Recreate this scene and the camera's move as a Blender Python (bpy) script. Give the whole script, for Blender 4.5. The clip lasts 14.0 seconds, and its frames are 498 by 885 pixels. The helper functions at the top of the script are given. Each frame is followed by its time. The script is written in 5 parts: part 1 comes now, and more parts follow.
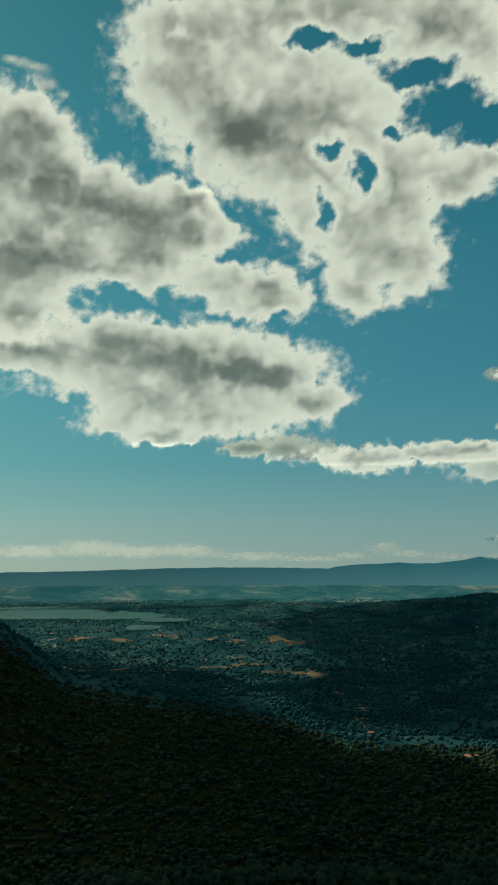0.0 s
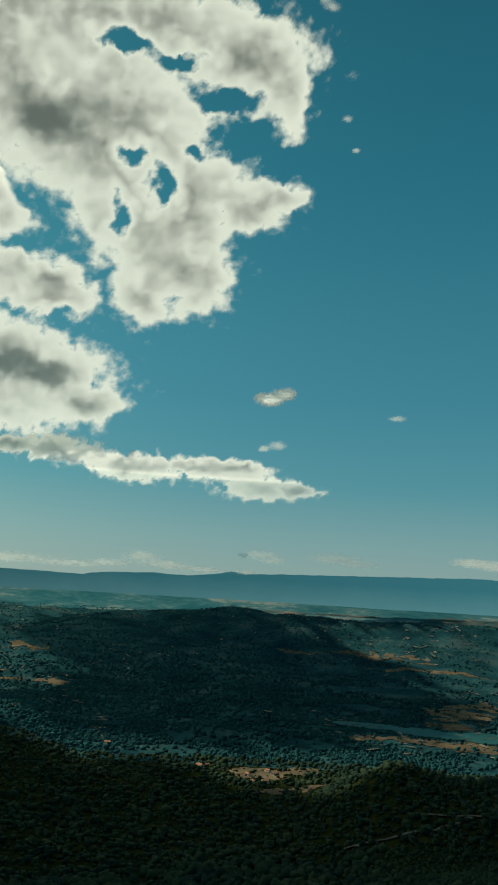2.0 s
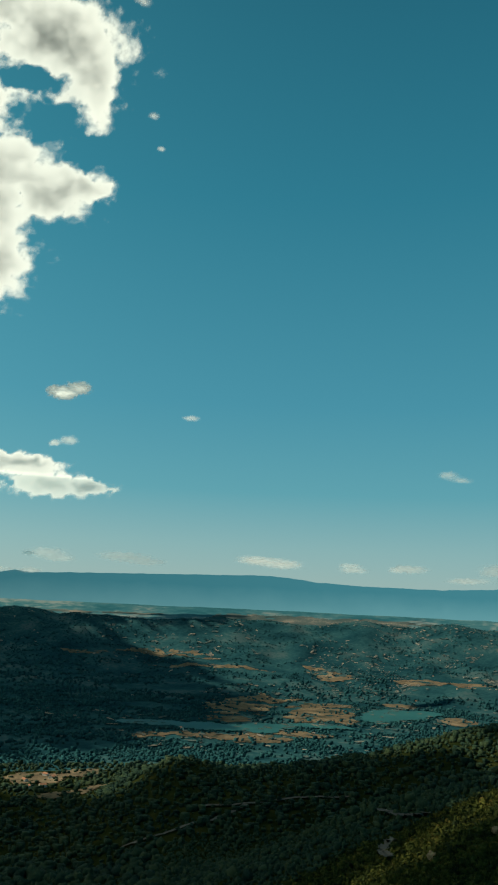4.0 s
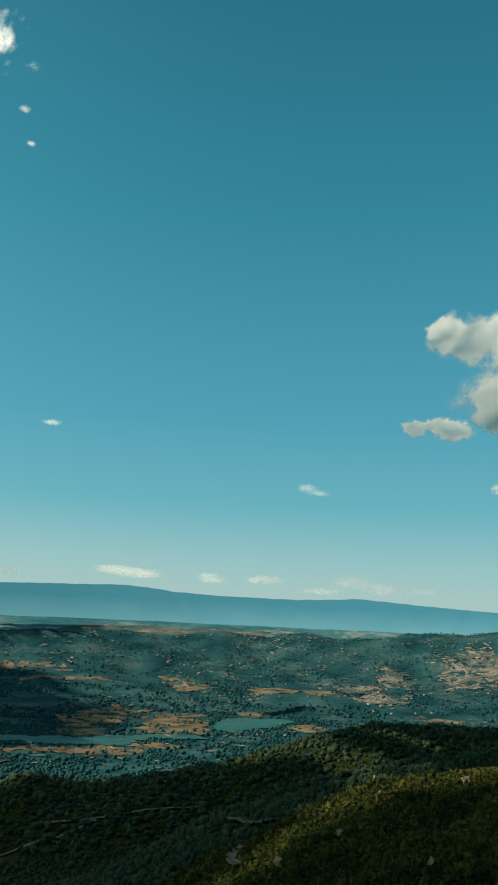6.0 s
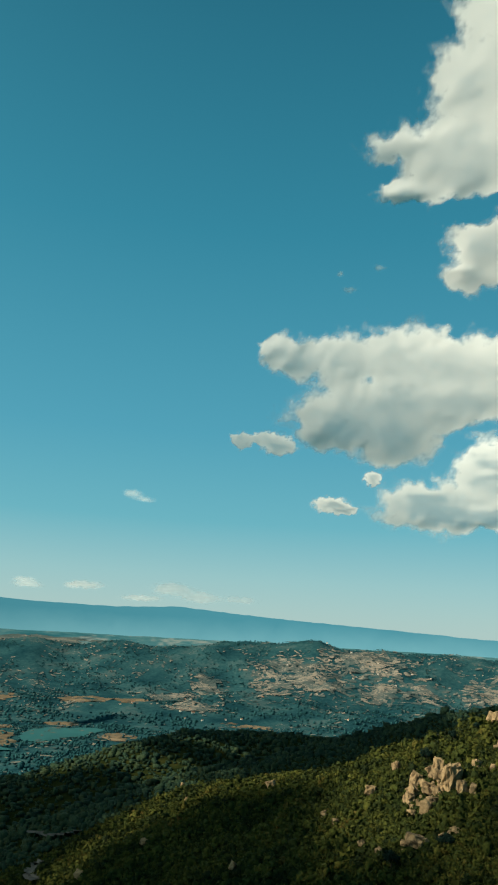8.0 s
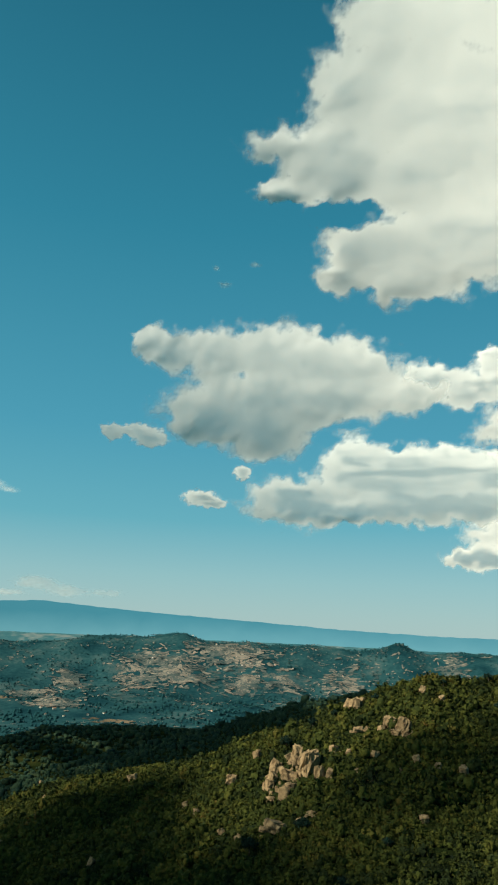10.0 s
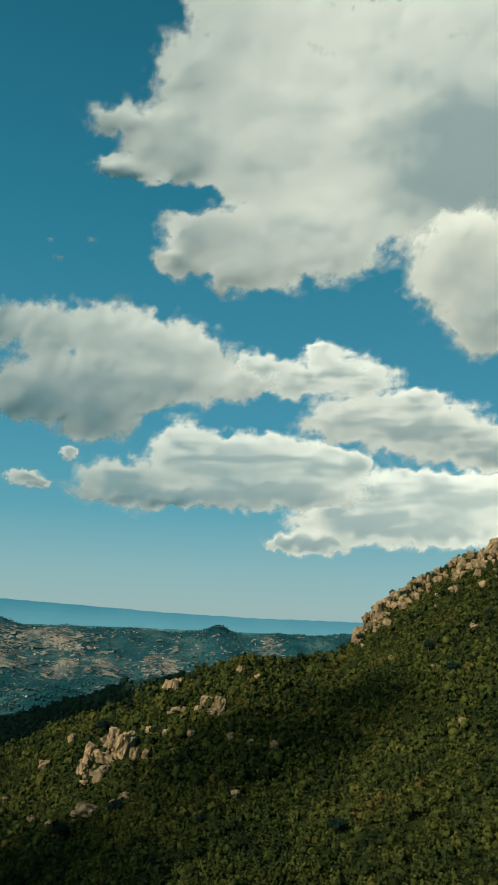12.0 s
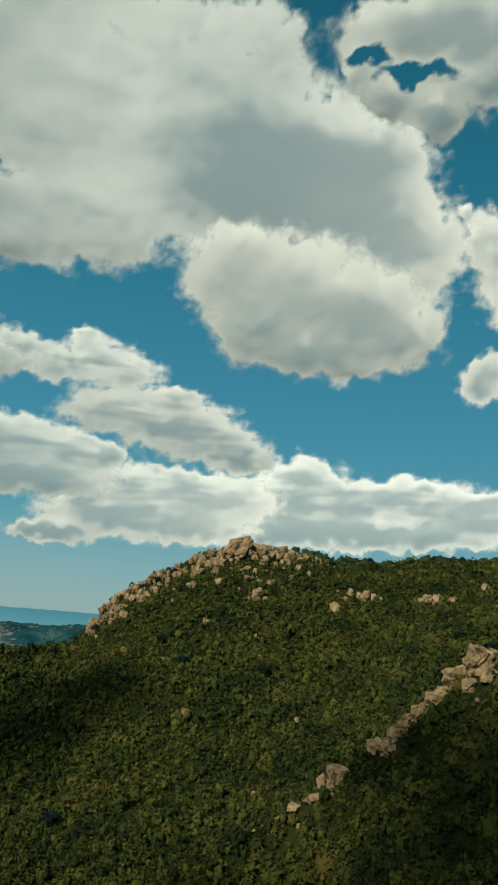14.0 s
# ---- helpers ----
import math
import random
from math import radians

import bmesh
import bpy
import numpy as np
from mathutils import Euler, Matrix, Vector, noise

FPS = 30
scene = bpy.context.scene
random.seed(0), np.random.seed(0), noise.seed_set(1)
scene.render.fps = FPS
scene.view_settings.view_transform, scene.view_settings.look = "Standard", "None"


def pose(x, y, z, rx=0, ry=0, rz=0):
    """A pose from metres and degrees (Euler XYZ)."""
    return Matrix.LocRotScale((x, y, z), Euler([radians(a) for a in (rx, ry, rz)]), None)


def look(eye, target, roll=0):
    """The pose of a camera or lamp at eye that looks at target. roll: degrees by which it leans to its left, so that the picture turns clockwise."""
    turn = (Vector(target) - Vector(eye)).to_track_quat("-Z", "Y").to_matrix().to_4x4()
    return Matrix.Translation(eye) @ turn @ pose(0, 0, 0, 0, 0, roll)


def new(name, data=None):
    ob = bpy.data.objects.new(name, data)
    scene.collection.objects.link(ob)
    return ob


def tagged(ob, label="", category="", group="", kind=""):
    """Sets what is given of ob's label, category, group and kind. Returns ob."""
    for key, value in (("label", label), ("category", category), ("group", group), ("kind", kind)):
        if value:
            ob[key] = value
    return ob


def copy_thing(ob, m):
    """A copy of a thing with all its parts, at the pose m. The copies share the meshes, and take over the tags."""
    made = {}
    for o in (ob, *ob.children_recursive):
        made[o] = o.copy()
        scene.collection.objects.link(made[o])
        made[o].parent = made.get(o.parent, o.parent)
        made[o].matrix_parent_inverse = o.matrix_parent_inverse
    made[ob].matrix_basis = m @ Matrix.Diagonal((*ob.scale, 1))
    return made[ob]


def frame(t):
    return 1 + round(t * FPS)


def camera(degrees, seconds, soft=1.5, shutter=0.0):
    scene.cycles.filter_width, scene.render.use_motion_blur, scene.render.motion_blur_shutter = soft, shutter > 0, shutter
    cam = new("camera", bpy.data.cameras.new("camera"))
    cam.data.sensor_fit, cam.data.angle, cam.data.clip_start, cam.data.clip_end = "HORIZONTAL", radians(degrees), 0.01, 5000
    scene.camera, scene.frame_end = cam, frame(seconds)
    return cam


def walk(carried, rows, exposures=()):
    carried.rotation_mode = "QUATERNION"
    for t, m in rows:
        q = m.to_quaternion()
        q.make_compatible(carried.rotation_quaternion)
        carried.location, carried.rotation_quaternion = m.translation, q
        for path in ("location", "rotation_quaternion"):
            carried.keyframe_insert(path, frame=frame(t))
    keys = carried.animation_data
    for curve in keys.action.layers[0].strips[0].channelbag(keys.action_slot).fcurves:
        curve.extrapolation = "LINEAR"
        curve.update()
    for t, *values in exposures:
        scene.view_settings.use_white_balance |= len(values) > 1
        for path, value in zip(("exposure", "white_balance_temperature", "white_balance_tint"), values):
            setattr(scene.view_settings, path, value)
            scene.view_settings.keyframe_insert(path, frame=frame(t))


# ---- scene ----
import itertools

# The camera hangs in the air beside a wooded granite mountain and turns to its right.
EYE = 300.0
cam = camera(35.75, 14.0, 2.1)
ROWS = [
    (0, 0.03, 9.45, -0.11),
    (0.5, 2.62, 9.56, 1.13),
    (1, 7.00, 9.81, 2.25),
    (1.5, 12.02, 10.12, 2.95),
    (2, 17.21, 10.52, 3.38),
    (2.5, 21.98, 10.75, 3.67),
    (3, 26.03, 10.85, 3.64),
    (3.2, 27.48, 10.89, 3.39),
    (5.3, 39.53, 11.81, 2.46),
    (5.5, 40.45, 11.92, 2.46),
    (6, 42.95, 12.28, 2.71),
    (6.5, 45.71, 13.25, 2.90),
    (7, 49.06, 13.37, 3.10),
    (7.5, 52.51, 13.41, 3.34),
    (8, 55.86, 13.46, 3.46),
    (8.2, 57.13, 13.50, 3.80),
    (10.3, 67.10, 13.32, 2.59),
    (10.5, 68.15, 13.23, 2.57),
    (11, 71.25, 13.13, 2.40),
    (11.5, 74.78, 13.05, 2.29),
    (12, 78.60, 12.78, 2.41),
    (12.5, 82.77, 12.52, 2.85),
    (13, 87.33, 12.39, 3.77),
    (13.5, 91.98, 12.61, 4.49),
    (14, 97.01, 13.32, 4.61),
]
EXPOSURES = [(0.0, -0.30, 6500, 5), (1.5, -0.22, 6500, 6), (3.0, 0.02, 6500, 8), (5.5, 0.46, 6620, 10), (7.0, 0.56, 6620, 11), (11.0, 0.35, 6300, 10), (14.0, 0.02, 6190, 9)]
walk(cam, [(t, pose(0, 0, EYE, 0, 0, -yaw) @ pose(0, 0, 0, 90 + pitch, 0, 0) @ pose(0, 0, 0, 0, 0, roll))
           for t, yaw, pitch, roll in ROWS], EXPOSURES)

# ---- world and sun ----
SUN_AZ, SUN_EL = -48.0, 38.0
world = bpy.data.worlds.new("sky")
scene.world = world
world.use_nodes = True
wn, wl = world.node_tree.nodes, world.node_tree.links
wn.clear()
sky = wn.new("ShaderNodeTexSky")
sky.sky_type = "NISHITA"
sky.sun_disc = False
sky.sun_elevation = radians(SUN_EL)
sky.sun_rotation = radians(SUN_AZ)
sky.altitude = 600
sky.air_density, sky.dust_density, sky.ozone_density = 1.0, 0.6, 1.0
# clear air overhead, haze towards the horizon
w_coord, w_split, w_haze = wn.new("ShaderNodeTexCoord"), wn.new("ShaderNodeSeparateXYZ"), wn.new("ShaderNodeValToRGB")
wl.new(w_coord.outputs["Generated"], w_split.inputs["Vector"])
wl.new(w_split.outputs["Z"], w_haze.inputs["Fac"])
HAZE = [(0.0, (3.6, 5.4, 5.3)), (0.06, (2.6, 5.1, 5.3)), (0.13, (1.1, 4.2, 4.95)), (0.24, (0.6, 3.4, 4.5)), (0.48, (0.2, 2.3, 3.25)), (0.70, (0.08, 1.4, 2.05)), (1.0, (0.06, 1.0, 1.8))]
els = w_haze.color_ramp.elements
while len(els) < len(HAZE):
    els.new(0.5)
for e, (at, c) in zip(els, HAZE):
    e.position, e.color = at, (*c, 1)
grade = wn.new("ShaderNodeMix")
grade.data_type, grade.blend_type = "RGBA", "MIX"
grade.inputs["Factor"].default_value = 0.87
wl.new(sky.outputs["Color"], grade.inputs["A"])
wl.new(w_haze.outputs["Color"], grade.inputs["B"])
# hazy air glows towards the sun
w_dot, w_pos, w_sq, w_glow, w_mul = wn.new("ShaderNodeVectorMath"), wn.new("ShaderNodeMath"), wn.new("ShaderNodeMath"), wn.new("ShaderNodeVectorMath"), wn.new("ShaderNodeVectorMath")
w_dot.operation, w_pos.operation, w_sq.operation, w_glow.operation, w_mul.operation = "DOT_PRODUCT", "MAXIMUM", "POWER", "MULTIPLY_ADD", "MULTIPLY"
wl.new(w_coord.outputs["Generated"], w_dot.inputs[0])
w_dot.inputs[1].default_value = (math.sin(radians(SUN_AZ)) * math.cos(radians(SUN_EL)), math.cos(radians(SUN_AZ)) * math.cos(radians(SUN_EL)), math.sin(radians(SUN_EL)))
wl.new(w_dot.outputs["Value"], w_pos.inputs[0])
w_pos.inputs[1].default_value = 0.0
wl.new(w_pos.outputs[0], w_sq.inputs[0])
w_sq.inputs[1].default_value = 3.5
wl.new(w_sq.outputs[0], w_glow.inputs[0])
w_glow.inputs[1].default_value, w_glow.inputs[2].default_value = (0.95, 0.85, 0.5), (1, 1, 1)
wl.new(grade.outputs["Result"], w_mul.inputs[0])
wl.new(w_glow.outputs["Vector"], w_mul.inputs[1])
bg = wn.new("ShaderNodeBackground")
bg.inputs["Strength"].default_value = 0.073
wl.new(w_mul.outputs["Vector"], bg.inputs["Color"])
wout = wn.new("ShaderNodeOutputWorld")
wl.new(bg.outputs["Background"], wout.inputs["Surface"])

sun_way = Vector((math.sin(radians(SUN_AZ)) * math.cos(radians(SUN_EL)),
                  math.cos(radians(SUN_AZ)) * math.cos(radians(SUN_EL)), math.sin(radians(SUN_EL))))
sun = new("sun", bpy.data.lights.new("sun", "SUN"))
sun.data.energy, sun.data.angle, sun.data.color = 5.0, radians(0.5), (1.0, 0.90, 0.70)
sun.matrix_world = look(sun_way * 4000, (0, 0, 0))


# ---- materials ----
def material(name, colours, scale, rough=0.9, bump=0.0, fine=8.0, per_object=0.0, island=0.0, spec=0.0):
    """Noise at two scales between the colours given, with fine relief."""
    m = bpy.data.materials.new(name)
    m.use_nodes = True
    n, l = m.node_tree.nodes, m.node_tree.links
    b = n["Principled BSDF"]
    b.inputs["Roughness"].default_value = rough
    b.inputs["Specular IOR Level"].default_value = spec
    geo = n.new("ShaderNodeNewGeometry")
    n1, n2 = n.new("ShaderNodeTexNoise"), n.new("ShaderNodeTexNoise")
    n1.inputs["Scale"].default_value, n1.inputs["Detail"].default_value = scale, 6
    n2.inputs["Scale"].default_value, n2.inputs["Detail"].default_value = scale * fine, 5
    l.new(geo.outputs["Position"], n1.inputs["Vector"])
    l.new(geo.outputs["Position"], n2.inputs["Vector"])
    add = n.new("ShaderNodeMath")
    add.operation = "MULTIPLY_ADD"
    l.new(n2.outputs["Fac"], add.inputs[0])
    add.inputs[1].default_value = 0.45
    l.new(n1.outputs["Fac"], add.inputs[2])
    last = add.outputs[0]
    for amount, node, sock in ((per_object, "ShaderNodeObjectInfo", "Random"), (island, "ShaderNodeNewGeometry", "Random Per Island")):
        if amount:
            src = n.new(node)
            more = n.new("ShaderNodeMath")
            more.operation = "MULTIPLY_ADD"
            l.new(src.outputs[sock], more.inputs[0])
            more.inputs[1].default_value = amount
            l.new(last, more.inputs[2])
            last = more.outputs[0]
    ramp = n.new("ShaderNodeValToRGB")
    top = 0.5 + 0.225 + per_object / 2 + island / 2
    els = ramp.color_ramp.elements
    while len(els) < len(colours):
        els.new(0.5)
    spread = 0.36 + per_object + island
    for i, c in enumerate(colours):
        els[i].position = min(1, max(0, top - spread / 2 + spread * i / (len(colours) - 1)))
        els[i].color = (*c, 1)
    l.new(last, ramp.inputs["Fac"])
    l.new(ramp.outputs["Color"], b.inputs["Base Color"])
    if bump:
        bp = n.new("ShaderNodeBump")
        bp.inputs["Strength"].default_value = 0.6
        bp.inputs["Distance"].default_value = bump
        l.new(n2.outputs["Fac"], bp.inputs["Height"])
        l.new(bp.outputs["Normal"], b.inputs["Normal"])
    return m


M_GROUND = material("maquis_ground", [(0.008, 0.013, 0.004), (0.014, 0.020, 0.006), (0.026, 0.028, 0.008)], 0.05, 0.95, 0.5, 20)
# aerial haze mixed into both base colours, bluer and paler with distance
M_FAR_GROUND = material("hazy_valley_scrub", [(0.0065, 0.0312, 0.0390), (0.0117, 0.0468, 0.0546), (0.0195, 0.0650, 0.0702), (0.0468, 0.0858, 0.0858)], 0.006, 0.95, 0, 12)
M_PLAIN = material("hazy_far_plain", [(0.0176, 0.0825, 0.1012), (0.0264, 0.1034, 0.1232), (0.0495, 0.1298, 0.1430), (0.1650, 0.2035, 0.1925)], 0.0035, 0.95, 0, 6)
M_FIELD = material("dry_grass", [(0.030, 0.040, 0.030), (0.105, 0.082, 0.053), (0.152, 0.116, 0.072), (0.21, 0.162, 0.105)], 0.018, 0.95, 0.3, 6, per_object=0.12)
# the teal-grey in this stubble is haze put into the base colour
M_CLEARING = material("stubble", [(0.032, 0.062, 0.062), (0.085, 0.100, 0.090), (0.21, 0.185, 0.145)], 0.01, 0.95, 0, 12, island=0.3)
M_WATER = material("lake_water", [(0.014, 0.070, 0.066), (0.020, 0.088, 0.080)], 0.01, 0.5, 0.02, 30, spec=0.12)
M_ROCK = material("granite", [(0.035, 0.024, 0.013), (0.16, 0.112, 0.058), (0.25, 0.175, 0.09), (0.32, 0.228, 0.12)], 0.5, 0.92, 0.4, 6, per_object=0.12, spec=0.2)
# distant leaves with the air's haze painted in as teal
M_WOOD_FAR = material("hazy_oak_leaves", [(0.0096, 0.0423, 0.0478), (0.0137, 0.0559, 0.0614), (0.0218, 0.0751, 0.0778)], 0.008, 0.9, 0, 20, island=0.25)


def leafy(name, tones, rust, scale, leaf):
    """Crowns of small leaves: a tone for each plant, drifts of other growth over the slope, and relief as fine as the leaves."""
    m = bpy.data.materials.new(name)
    m.use_nodes = True
    n, l = m.node_tree.nodes, m.node_tree.links
    b = n["Principled BSDF"]
    b.inputs["Roughness"].default_value, b.inputs["Specular IOR Level"].default_value = 0.8, 0.04
    geo, tone, drift, fine, bump = (n.new("ShaderNode" + k) for k in ("NewGeometry", "Attribute", "TexNoise", "TexNoise", "Bump"))
    tone.attribute_name = "tone"
    drift.inputs["Scale"].default_value, drift.inputs["Detail"].default_value = scale, 4
    fine.inputs["Scale"].default_value, fine.inputs["Detail"].default_value, fine.inputs["Roughness"].default_value = leaf, 4, 0.65
    for t in (drift, fine):
        l.new(geo.outputs["Position"], t.inputs["Vector"])
    total = tone.outputs["Fac"]
    for source, weight in ((drift.outputs["Fac"], 1.3), (fine.outputs["Fac"], 0.55)):
        add = n.new("ShaderNodeMath")
        add.operation = "MULTIPLY_ADD"
        l.new(source, add.inputs[0])
        add.inputs[1].default_value = weight
        l.new(total, add.inputs[2])
        total = add.outputs[0]
    spread = n.new("ShaderNodeMapRange")
    spread.inputs["From Min"].default_value, spread.inputs["From Max"].default_value = 0.85, 2.0
    l.new(total, spread.inputs["Value"])
    ramp = n.new("ShaderNodeValToRGB")
    els = ramp.color_ramp.elements
    stops = list(tones) + [rust]
    while len(els) < len(stops):
        els.new(0.5)
    for k, c in enumerate(stops):
        els[k].position, els[k].color = k / (len(stops) - 1), (*c, 1)
    l.new(spread.outputs["Result"], ramp.inputs["Fac"])
    l.new(ramp.outputs["Color"], b.inputs["Base Color"])
    bump.inputs["Strength"].default_value, bump.inputs["Distance"].default_value = 1.0, 0.9 / leaf
    l.new(fine.outputs["Fac"], bump.inputs["Height"])
    l.new(bump.outputs["Normal"], b.inputs["Normal"])
    return m


M_LEAF = leafy("maquis_leaves", [(0.0071, 0.0126, 0.0067), (0.0190, 0.0276, 0.0083), (0.0396, 0.0491, 0.0106), (0.0675, 0.0718, 0.0144)], (0.0857, 0.0546, 0.0145), 0.05, 2.2)
# oak green, darkened for cloud shade on the ridges and blued for haze
M_OAK = leafy("hazed_holm_oak_leaves", [(0.0080, 0.0207, 0.0159), (0.0144, 0.0326, 0.0216), (0.0224, 0.0430, 0.0239), (0.0319, 0.0502, 0.0239)], (0.0351, 0.0462, 0.0231), 0.012, 0.9)
M_BARK = material("oak_bark", [(0.05, 0.04, 0.03), (0.11, 0.09, 0.065)], 1.2, 0.95, 0.03, 8)
M_WALL = material("whitewashed_plaster", [(0.42, 0.38, 0.31), (0.62, 0.58, 0.50)], 0.05, 0.9, 0, 10, per_object=0.3)
M_TILE = material("clay_tiles", [(0.22, 0.10, 0.06), (0.34, 0.18, 0.11)], 0.3, 0.9, 0, 10, per_object=0.3)
M_TRACK = material("pale_dirt_track", [(0.07, 0.068, 0.06), (0.13, 0.12, 0.10)], 0.03, 0.95, 0, 10)

# ---- the lie of the land ----
def ramp_along(az, pairs):
    """A value by azimuth, eased between the pairs."""
    a, v = [p[0] for p in pairs], [p[1] for p in pairs]
    return np.interp(az, a, v)


_rng = np.random.RandomState(5)
_TURN = _rng.rand(256, 256) * 2 * math.pi
_GX, _GY = np.cos(_TURN), np.sin(_TURN)


def value_noise(x, y):
    """Smooth gradient noise, about 0 to 1, for arrays of places."""
    xi, yi = np.floor(x).astype(int), np.floor(y).astype(int)
    fx, fy = x - xi, y - yi
    u, v = fx ** 3 * (fx * (fx * 6 - 15) + 10), fy ** 3 * (fy * (fy * 6 - 15) + 10)

    def corner(i, j):
        a, b = (xi + i) & 255, (yi + j) & 255
        return _GX[a, b] * (fx - i) + _GY[a, b] * (fy - j)
    low = corner(0, 0) * (1 - u) + corner(1, 0) * u
    high = corner(0, 1) * (1 - u) + corner(1, 1) * u
    return 0.5 + 0.8 * (low * (1 - v) + high * v)


def fractal(x, y, octaves=5, gain=0.5):
    total, amp, norm = 0.0, 1.0, 0.0
    for i in range(octaves):
        c, s = math.cos(0.7 + 1.1 * i) * 2 ** i, math.sin(0.7 + 1.1 * i) * 2 ** i
        total = total + amp * value_noise(x * c - y * s + 17.3 * i, x * s + y * c + 9.1 * i)
        norm += amp
        amp *= gain
    return total / norm


# slopes of the mountain: the foot that faces the camera, and the crest behind it
FOOT = [(-180, -24), (-60, -22), (0, -20.5), (28, -19.5), (47, -17.5), (60, -16.8), (72, -17.5), (99, -17.5), (115, -16.5), (180, -20)]
FOOT_R = [(-180, 500), (-60, 600), (0, 720), (28, 600), (40, 430), (50, 330), (60, 250), (72, 185), (99, 165), (115, 120), (180, 200)]
CREST_R = [(30, 640), (42, 560), (52, 480), (60, 420), (69, 340), (74, 340), (79, 350), (86, 390), (92, 415), (97, 430), (105, 450), (115, 470), (140, 520), (180, 500)]
CREST = [(30, -18), (38, -15.2), (42, -13.6), (45, -12.9), (52, -10.95), (58.5, -10.1), (63.8, -9.3), (66.5, -7.9), (70.3, -6.5), (74, -4.75), (77, -3.4),
         (79, -2.75), (82, -2.8), (85.6, -2.45), (87, -0.9), (88.4, 1.1), (91, 2.9), (95, 5.0), (97.6, 5.4), (101, 5.2),
         (104, 4.85), (108.3, 4.95), (113, 5.2), (116, 5.6), (125, 6.6), (145, 5.0), (170, -6), (180, -14)]
MID = [(-60, -3.4), (0, -3.1), (5, -2.9), (9.3, -2.2), (14, -1.9), (18, -1.52), (19.8, -1.9), (23, -1.7), (26, -2.0), (29, -1.87), (34, -1.75), (36.4, -1.7), (37.4, -1.98),
       (41.5, -1.6), (44.8, -1.9), (47.7, -1.28), (49.6, -1.58), (53.7, -1.38), (57.6, -1.05), (60, -0.65), (61.8, -0.46), (63.3, -0.9), (67.6, -1.1),
       (74, -1.24), (77, -0.66), (79, -1.15), (86, -0.84), (100, -1.2), (180, -2.5)]
RIDGE = [(20, -17.0), (30, -13.4), (37, -12.0), (42, -10.9), (48, -8.7), (53, -7.45), (60, -7.2), (66, -7.6), (75, -8.5), (90, -10)]
RIDGE_R = [(20, 900), (37, 1000), (48, 1150), (60, 1250), (90, 1000)]
BACK = [(40, -14), (52, -10.5), (60, -8.3), (63.8, -7.2), (67.6, -6.0), (70.6, -5.0), (75, -4.2), (90, -4.5)]
SPUR = [(86, -24), (90, -19), (94, -16.6), (97.6, -14.1), (103.5, -10.8), (105.7, -8.9), (108.7, -6.5), (112.4, -2.9), (115.5, -0.8), (122, 3), (140, 6), (180, -10)]
VALLEY_R = [0, 2200, 2600, 3200, 3800, 4300, 4650, 4900]
VALLEY_Z = [-300, -300, -287, -252, -205, -146, -85, -50]


def tan_el(deg):
    return np.tan(np.radians(deg))


def soft_max(a, b, k):
    h = np.clip(0.5 + 0.5 * (a - b) / k, 0, 1)
    return b * (1 - h) + a * h + k * h * (1 - h)


